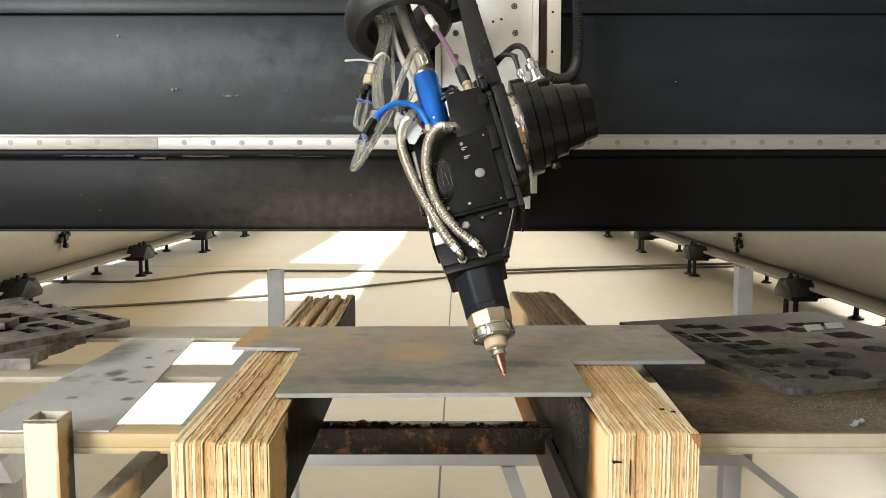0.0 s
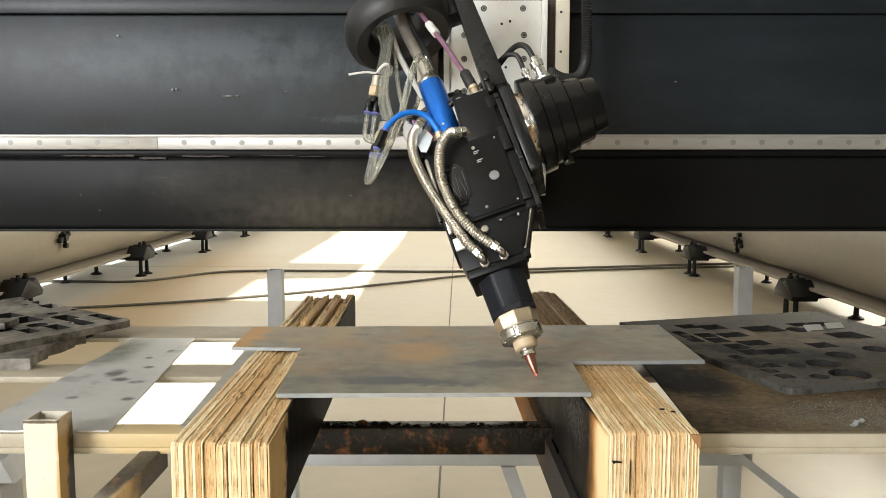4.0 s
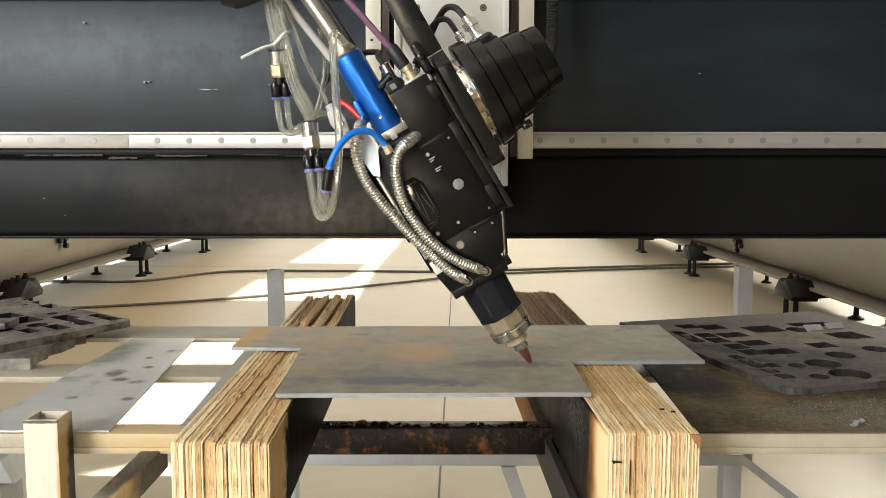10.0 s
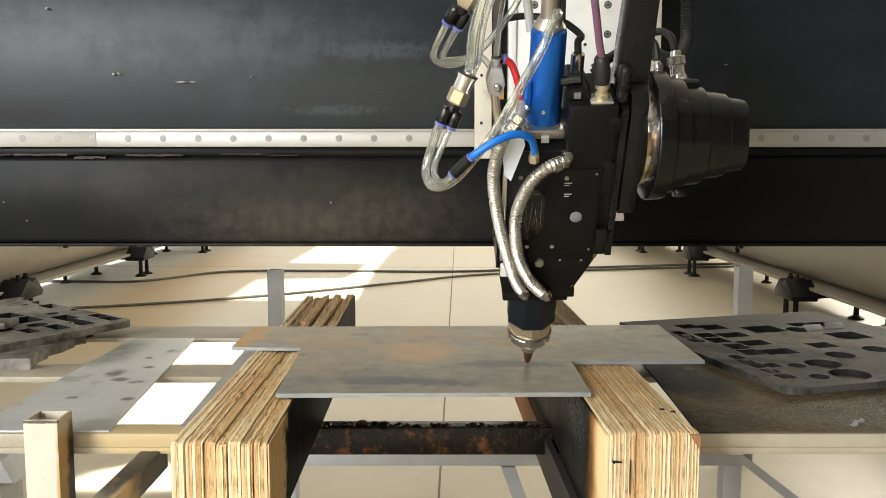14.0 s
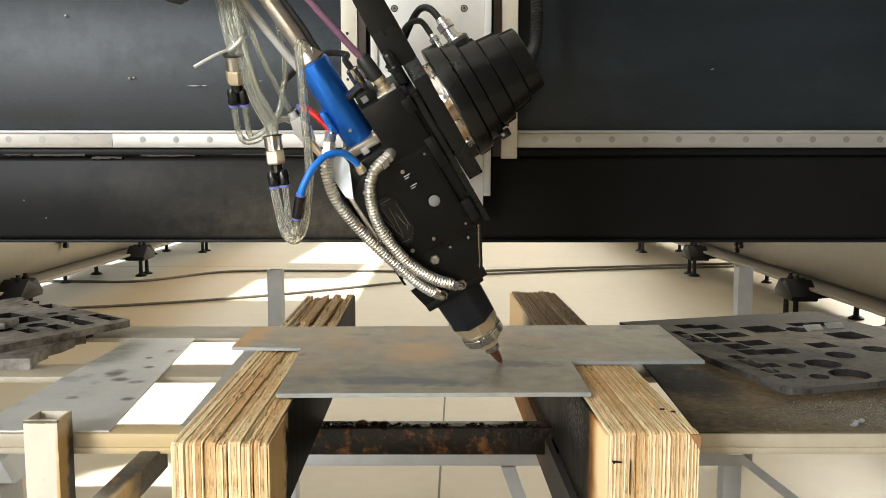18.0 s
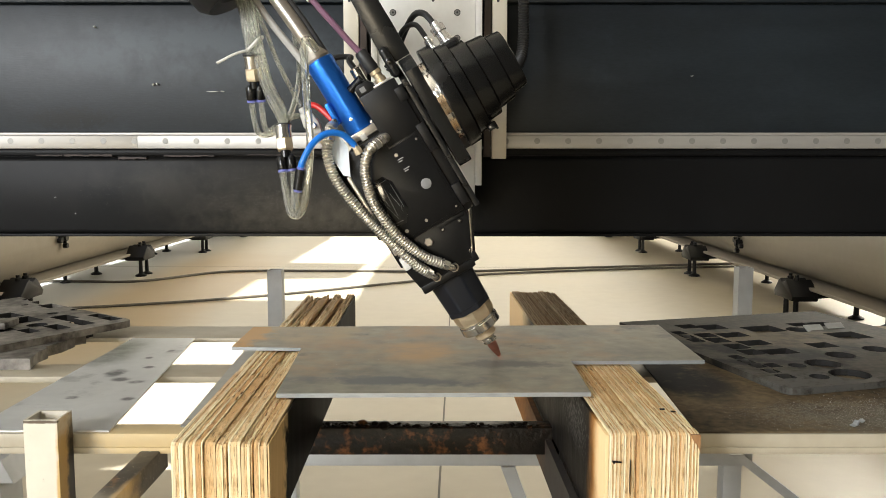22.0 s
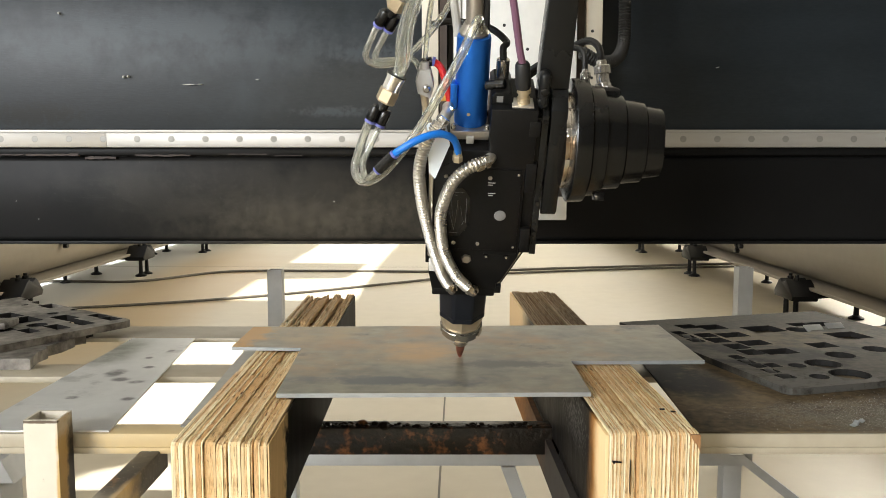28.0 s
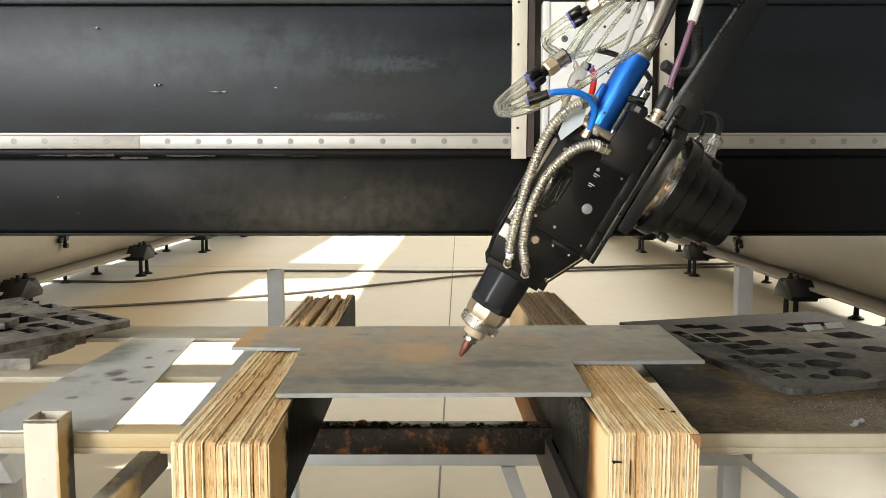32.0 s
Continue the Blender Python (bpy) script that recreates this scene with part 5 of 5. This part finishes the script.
part("sleeve", rod((0.1010, -0.040, 0.296), (0.0640, -0.040, 0.221), 0.0034, 12), BLACK_PLASTIC, spring)
part("spring_foot", box(0.049, 0.066, -0.052, -0.036, 0.203, 0.221, 0.002), BLACK_ANODISED, spring)
# hose carrier: arm and rubber ring
part("arm", prism([(0.101, 0.5935), (0.148, 0.5935), (0.148, 0.660), (0.143, 1.02), (0.115, 1.02), (0.101, 0.640)], -0.030, 0.018, bevel=0.002), PLATE_BLACK, head, "flat black carrier arm")
ring = lathe([(0.080, 0.0), (0.108, -0.010), (0.122, 0.004), (0.127, 0.030), (0.120, 0.058), (0.092, 0.08), (0.064, 0.084), (0.060, 0.05), (0.069, 0.018), (0.080, 0.0)], (-0.026, 0.05, 0.852), (0, 0.0, 1), 40)
bmesh.ops.delete(ring, geom=[f for f in ring.faces if len(f.verts) > 4], context="FACES_ONLY")
bmesh.ops.remove_doubles(ring, verts=ring.verts, dist=1e-5)
part("hose_ring", ring, RUBBER, head, "thick black rubber hose ring")
foot_end = part("arm_foot", box(0.0995, 0.117, -0.054, -0.0285, 0.568, 0.628, 0.008, seg=4), PLATE_BLACK, head)
part("foot_bolt", lathe([(0.006, 0), (0.006, 0.003), (0.004, 0.004)], (0.108, -0.054, 0.60), (0, -1, 0), 14), BLACK_PLASTIC, foot_end)
part("ring_clamp", box(0.085, 0.122, 0.03, 0.08, 0.85, 0.90, 0.004), BLACK_ANODISED, head)
# blue cylinder
cyl = part("blue_cylinder", lathe([(0.0235, 0.0), (0.0262, 0.002), (0.0265, 0.004), (0.0265, 0.143), (0.0255, 0.147), (0.022, 0.149)], (-0.002, -0.014, 0.526), (0, 0, 1), 40), BLUE, head, "blue anodised cylinder")
cyl.location = (0, 0.010, -0.006)
part("cap", lathe([(0.022, 0.0), (0.0235, 0.004), (0.017, 0.016), (0.016, 0.018)], (-0.002, -0.014, 0.675), (0, 0, 1), 32), PIPE_STEEL, cyl)
part("boss", box(-0.036, -0.024, -0.034, -0.012, 0.555, 0.600, 0.004), BLUE, cyl)
part("set_screw", lathe([(0.003, 0), (0.003, 0.002)], (-0.006, -0.0405, 0.553), (0, -1, 0), 10), CHROME, cyl)
part("riser", box(-0.030, 0.0275, -0.044, 0.03, 0.4995, 0.5115, 0.001), BLACK_ANODISED, cyl)
foot = part("foot_plate", box(-0.034, 0.0278, -0.050, 0.018, 0.512, 0.527, 0.0015), PIPE_STEEL, cyl, "bright steel foot plate")
for x, y in ((-0.029, -0.040), (0.025, -0.040), (0.025, 0.012)):
    part("foot_screw", lathe([(0.0048, 0), (0.0048, 0.006), (0.004, 0.007)], (x, y, 0.527), (0, 0, 1), 12), CHROME, foot)
part("drain_block", box(-0.008, 0.004, -0.056, -0.0505, 0.508, 0.520, 0.001), GREY_PLASTIC, foot)
part("steel_pipe", tube([(-0.002, -0.014, 0.690), (-0.004, -0.010, 0.74), (-0.012, 0.006, 0.83), (-0.018, 0.02, 0.95)], 0.0134, 16), PIPE_STEEL, head, "bright steel fibre pipe").location = (0, 0.010, -0.006)
part("black_pipe", tube([(0.016, -0.004, 0.672), (0.013, 0.004, 0.74), (0.004, 0.02, 0.83), (0.0, 0.03, 0.95)], 0.0055, 10), RUBBER, head)
# purple cable with plug, second plug
base = part("plug_base", box(0.060, 0.094, -0.058, -0.026, 0.5722, 0.5760, 0.001), BRUSHED, head, "square chrome plug flange")
part("plug_collar", lathe([(0.0105, 0.0), (0.0105, 0.008), (0.0085, 0.009), (0.0085, 0.016), (0.011, 0.017), (0.011, 0.024)], (0.078, -0.043, 0.576), (-0.04, 0.0, 1), 18), BRASS, base)
part("plug_boot", lathe([(0.011, 0.024), (0.012, 0.03), (0.0115, 0.062), (0.009, 0.066)], (0.078, -0.043, 0.576), (-0.10, 0.0, 1), 16), RUBBER, base, "black plug boot")
part("purple_cable", tube([(0.072, -0.043, 0.638), (0.066, -0.044, 0.66), (0.056, -0.043, 0.71), (0.044, -0.033, 0.77), (0.03, 0.0, 0.86), (0.02, 0.03, 0.95)], 0.0056, 10), PURPLE, head, "purple sensor cable")
part("cable_label", tube([(0.0455, -0.035, 0.762), (0.038, -0.020, 0.805)], 0.0090, 10), WHITE_PLASTIC, head, "white cable label")
p2 = part("rear_plug", lathe([(0.010, 0.0), (0.0105, 0.01), (0.0105, 0.030), (0.008, 0.032)], (0.046, 0.012, 0.592), (0, 0, 1), 18), CHROME, head, "chrome round plug")
part("rear_cable", tube([(0.046, 0.012, 0.624), (0.045, 0.016, 0.64), (0.05, 0.03, 0.645), (0.02, 0.05, 0.66), (-0.03, 0.07, 0.66), (-0.07, 0.08, 0.65)], 0.0055, 8), RUBBER, p2)
part("sensor_plug", rod((0.048, -0.03, 0.60), (0.020, -0.02, 0.592), 0.0075, 10), BLACK_PLASTIC, head)
# corrugated steel hoses
for label, pts in (("right", [(0.018, -0.080, 0.487), (-0.004, -0.092, 0.484), (-0.028, -0.094, 0.458), (-0.043, -0.092, 0.413), (-0.0455, -0.090, 0.372), (-0.038, -0.088, 0.318), (-0.017, -0.084, 0.266), (0.006, -0.078, 0.234)]),
                   ("left", [(-0.050, -0.062, 0.545), (-0.071, -0.074, 0.518), (-0.0815, -0.080, 0.472), (-0.0775, -0.080, 0.418), (-0.067, -0.080, 0.362), (-0.053, -0.079, 0.306), (-0.040, -0.077, 0.262), (-0.0285, -0.074, 0.236)])):
    h = part("metal_hose", tube(pts, 0.0086, 16, 10, ripple=0.0018, pitch=0.0053), HOSE_STEEL, head, "corrugated bright steel hose", smooth=60)
    a, b = Vector(pts[-2]), Vector(pts[-1])
    d = (b - a).normalized()
    part("hose_nut", lathe([(0.0098, 0), (0.0098, 0.012), (0.008, 0.013)], b - d * 0.004, d, 6), CHROME, h)
    e = b + d * 0.012
    part("hose_elbow", tube([e - d * 0.005, e + d * 0.004, e + d * 0.007 + Vector((0, 0.012, -0.002)), e + d * 0.008 + Vector((0, 0.026, -0.002))], 0.0068, 12), CHROME, h)
    part("elbow_collar", lathe([(0.0090, 0), (0.0090, 0.006)], e + d * 0.008 + Vector((0, 0.012, -0.002)), (0, 1, 0), 6), PIPE_STEEL, h)
    a, b = Vector(pts[1]), Vector(pts[0])
    d = (b - a).normalized()
    part("hose_nut", lathe([(0.0095, 0), (0.0118, 0.001), (0.0118, 0.013), (0.0092, 0.0135), (0.0092, 0.017), (0.0112, 0.0175), (0.0112, 0.025), (0.009, 0.026)], b - d * 0.014, d, 6), CHROME, h, smooth=20)
    part("hose_joint", tube([b + d * 0.004, b + d * 0.012 + Vector((0, 0.004, 0)), b + d * 0.016 + Vector((0.002, 0.018, -0.002)), b + d * 0.016 + Vector((0.002, 0.034, -0.002))], 0.0092, 12), BRUSHED, h)
    part("joint_nut", lathe([(0.0078, 0), (0.0090, 0.001), (0.0090, 0.009)], b + d * 0.014 + Vector((0.002, 0.010, -0.001)), (0.1, 1, 0), 6), PIPE_STEEL, h)
    part("joint_screw", lathe([(0.0055, 0), (0.0055, 0.006), (0.004, 0.007)], b + d * 0.024 + Vector((0.001, 0.012, -0.006)), d, 8), CHROME, h)
# blue air tube from the black in-line joint to a brass elbow on the body
joint_a, joint_b = Vector((-0.143, -0.118, 0.492)), Vector((-0.1195, -0.121, 0.5195))
inline = part("inline_joint", rod(joint_a, joint_b, 0.0088, 16), BLACK_PLASTIC, head, "black push-in joint")
d = (joint_b - joint_a).normalized()
for o in (joint_a - d * 0.004, joint_b - d * 0.001):
    part("release_ring", rod(o, o + d * 0.005, 0.0075, 14), BLUE_RING, inline)
part("blue_tube", tube([joint_b, joint_b + d * 0.014 + Vector((0.002, 0, 0)), (-0.080, -0.116, 0.546), (-0.052, -0.104, 0.549), (-0.031, -0.092, 0.536), (-0.0225, -0.082, 0.514), (-0.0215, -0.078, 0.502)], 0.0058, 12), BLUE_TUBE, head, "blue air tube")
be = part("brass_elbow", lathe([(0.0082, 0), (0.0082, 0.010), (0.0068, 0.011), (0.0068, 0.018)], (-0.0215, -0.078, 0.488), (0, 0, 1), 6), BRASS, head, "small brass elbow")
part("stem", rod((-0.0215, -0.078, 0.492), (-0.0215, -0.060, 0.492), 0.0055, 10), BRASS, be)
# brass fittings with black two-way joints
Y1, F1, F2, Y2 = Vector((-0.1455, 0.022, 0.660)), Vector((-0.1155, 0.013, 0.716)), Vector((-0.131, -0.019, 0.578)), Vector((-0.155, -0.033, 0.526))
outlets = []
for f, y in ((F1, Y1), (F2, Y2)):
    d = (y - f).normalized()
    ft = part("hose_fitting", lathe([(0.0140, 0.0), (0.0158, 0.001), (0.0158, 0.0035), (0.0148, 0.004), (0.0148, 0.024)], f - d * 0.026, d, 24), CHROME, head, "chrome and brass hose fitting")
    part("gasket", rod(f - d * 0.0275, f - d * 0.0255, 0.0163, 20), RUBBER, ft)
    part("hexagon", lathe([(0.0145, 0.0), (0.0162, 0.002), (0.0162, 0.020), (0.0140, 0.023)], f - d * 0.002, d, 6), BRASS, ft, smooth=15)
    part("neck", rod(f + d * 0.020, f + d * 0.034, 0.0095, 16), BLACK_PLASTIC, ft)
    side = d.cross(Vector((0, 1, 0.2))).normalized()
    for s in (-1, 1):
        o = f + d * 0.030 + side * s * 0.0085
        br = part("branch", lathe([(0.007, 0), (0.0092, 0.004), (0.0092, 0.024), (0.008, 0.026)], o, d, 14), BLACK_PLASTIC, ft)
        part("release_ring", lathe([(0.0078, 0.026), (0.0088, 0.027), (0.0088, 0.030)], o, d, 14), BLUE_RING, br)
        outlets.append(o + d * 0.030)
d1, d2 = (Y1 - F1).normalized(), (Y2 - F2).normalized()


def clear(pts, r=0.0052):
    part("clear_tube", tube(pts, r, 10, 8, bore=r * 0.62), CLEAR, head, "clear plastic air tube")


top = Vector((-0.070, 0.035, 0.835))
clear([top + Vector((0, 0, 0.05)), top, (-0.088, 0.022, 0.78), F1 - d1 * 0.034, F1 - d1 * 0.020], 0.0095)
clear([top + Vector((0.018, 0.0, 0.05)), top + Vector((0.012, -0.004, 0)), (-0.084, 0.008, 0.76), (-0.110, -0.004, 0.67), F2 - d2 * 0.04, F2 - d2 * 0.018], 0.0098)
clear([top + Vector((0.02, -0.01, 0.05)), top + Vector((0.02, -0.012, 0)), (-0.076, -0.004, 0.75), (-0.098, -0.010, 0.68), F2 - d2 * 0.05 + Vector((0.006, 0.0, 0.0)), F2 - d2 * 0.02 + Vector((0.004, 0, 0))], 0.0052)
clear([outlets[0], outlets[0] + d1 * 0.015, (-0.172, 0.024, 0.616), (-0.155, 0.028, 0.600), (-0.12, 0.036, 0.604), (-0.085, 0.05, 0.63), (-0.045, 0.07, 0.68), (-0.02, 0.08, 0.74)])
clear([outlets[1], outlets[1] + d1 * 0.014, (-0.158, 0.030, 0.610), (-0.135, 0.032, 0.606), (-0.10, 0.042, 0.606), (-0.082, 0.03, 0.590)])
clear([outlets[2], outlets[2] + d2 * 0.015, (-0.184, -0.056, 0.472), (-0.184, -0.072, 0.456), (-0.168, -0.090, 0.452), (-0.135, -0.104, 0.480), (-0.085, -0.098, 0.548), (-0.050, -0.094, 0.615), (-0.022, -0.084, 0.668), (-0.006, -0.064, 0.700), (0.003, -0.042, 0.706), (0.006, -0.026, 0.684)], 0.0070)
clear([outlets[3], outlets[3] + d2 * 0.014, (-0.172, -0.060, 0.472), (-0.168, -0.084, 0.460), (-0.158, -0.108, 0.472), joint_a], 0.0052)
clear([(-0.052, 0.03, 0.86), (-0.056, 0.018, 0.78), (-0.070, 0.015, 0.70), (-0.0775, 0.020, 0.612)], 0.0042)
part("flat_tube", tube([(-0.046, 0.04, 0.88), (-0.046, 0.035, 0.80), (-0.036, 0.028, 0.72), (-0.026, 0.022, 0.655)], 0.0068, 10), GREY_PLASTIC, head, "milky white air tube")
# grey valve with red tube
valve = part("grey_valve", prism([(-0.088, 0.560), (-0.068, 0.552), (-0.062, 0.575), (-0.068, 0.600), (-0.086, 0.602), (-0.092, 0.58)], 0.008, 0.030, bevel=0.003), GREY_PLASTIC, head, "grey plastic valve")
part("valve_top", lathe([(0.0072, 0), (0.0072, 0.010), (0.006, 0.012)], (-0.0775, 0.019, 0.600), (0, 0, 1), 14), GREY_PLASTIC, valve)
part("valve_screw", lathe([(0.0062, 0), (0.0062, 0.006), (0.004, 0.008)], (-0.074, 0.008, 0.572), (0, -1, 0), 12), CHROME, valve)
part("valve_foot", tube([(-0.078, 0.018, 0.556), (-0.074, 0.012, 0.53), (-0.068, 0.0, 0.50)], 0.0065, 10), BRASS, valve)
part("red_joint", rod((-0.082, 0.026, 0.606), (-0.066, 0.026, 0.610), 0.0075, 12), BLACK_PLASTIC, valve)
part("red_ring", rod((-0.066, 0.026, 0.610), (-0.062, 0.026, 0.609), 0.0075, 12), BLUE_RING, valve)
part("red_tube", tube([(-0.063, 0.026, 0.609), (-0.052, 0.024, 0.600), (-0.043, 0.016, 0.578), (-0.036, 0.008, 0.55)], 0.0058, 10), RED_TUBE, head, "red air tube")
tag = prism([(-0.072, 0.535), (-0.042, 0.540), (-0.034, 0.508), (-0.056, 0.462), (-0.066, 0.470)], -0.0008, 0.0008)
for v in tag.verts:
    v.co.y += -0.042 - (0.54 - v.co.z) * 0.62
# pale strip stands for window light reflected by the black body's corner
part("edge_glint", box(-0.0662, -0.0588, -0.0665, -0.0585, 0.292, 0.462, 0.002), BRUSHED, head, "added pale strip for the window light on the body corner")
part("film_tag", tag, FILM, head, "pale blue translucent film tag")
# cable tie round the tubes
tie = part("cable_tie", tube([(-0.094, 0.034, 0.752), (-0.078, 0.036, 0.757), (-0.070, 0.018, 0.757), (-0.078, -0.006, 0.754), (-0.094, -0.004, 0.750), (-0.106, 0.014, 0.748), (-0.094, 0.034, 0.752)], 0.0034, 6), WHITE_PLASTIC, head, "white cable tie")
part("tail", tube([(-0.104, 0.008, 0.749), (-0.126, -0.004, 0.754), (-0.162, -0.014, 0.756)], 0.0026, 6), WHITE_PLASTIC, tie)


# ---- what moves ----
def track(points):
    ts, vs = zip(*points)
    return lambda t: float(np.interp(t, ts, vs))


def motions():
    lean = track([(0, -14.6), (1.08, 0), (2.56, 0), (4.8, -30.2), (11.55, -30.6), (13.84, -0.5), (15.12, -0.5), (17.42, -30.5), (23.55, -30.8),
                  (25.78, -0.3), (27.86, -0.2), (30.1, 29.6), (32, 29.8)])
    tilt = track([(0, -29.6), (5.0, -29.6), (7.18, -4.1), (9.22, -4.1), (11.45, 25.6), (12, 27.1), (13, 29.3), (13.84, 29.8), (15.12, 29.8), (16.5, 28.2), (17.42, 25.8),
                  (19.73, -4.2), (21.22, -4.2), (23.45, 25.6), (24, 27.1), (25, 29.2), (25.78, 29.8), (27.86, 29.8), (29, 29.1), (30.1, 26.6), (32, 4.0)])
    tip_x = track([(0, 0.111), (1.15, 0.111), (2.5, 0.169), (13.85, 0.169), (15.1, 0.112), (26.75, 0.113), (27.65, 0.033), (32, 0.034)])
    tip_y = track([(0, 1.508), (7.05, 1.508), (9.3, 1.598), (20.05, 1.600), (21.4, 1.657), (32, 1.654)])
    rows_head, rows_drive, rows_gantry, rows_carriage, rows_slide = [], [], [], [], []
    for k in range(161):
        t = k * 0.2
        turn = Matrix.Rotation(radians(lean(t)), 4, "Y") @ Matrix.Rotation(radians(tilt(t)), 4, "X")
        tip = Vector((tip_x(t), tip_y(t), 0.764))
        pivot = tip + turn @ Vector((0, 0, 0.5))
        gap = 0.544
        axis = pivot + Matrix.Rotation(radians(lean(t)), 4, "Y") @ Vector((0.105, 0, -0.0175))
        rows_head.append((t, Matrix.Translation(tip) @ turn))
        rows_drive.append((t, Matrix.Translation(pivot) @ Matrix.Rotation(radians(lean(t)), 4, "Y") @ Matrix.Translation((-0.002, 0, -0.010))))
        rows_gantry.append((t, pose(0, pivot.y + gap, 0)))
        rows_carriage.append((t, pose(axis.x, pivot.y + gap, 0)))
        rows_slide.append((t, pose(0, 0, axis.z + 0.018 + 0.042 * math.sin(radians(lean(t))))))
    walk(head, rows_head)
    walk(drive, rows_drive)
    walk(gantry, rows_gantry)
    walk(carriage, rows_carriage)
    walk(slide, rows_slide)


motions()
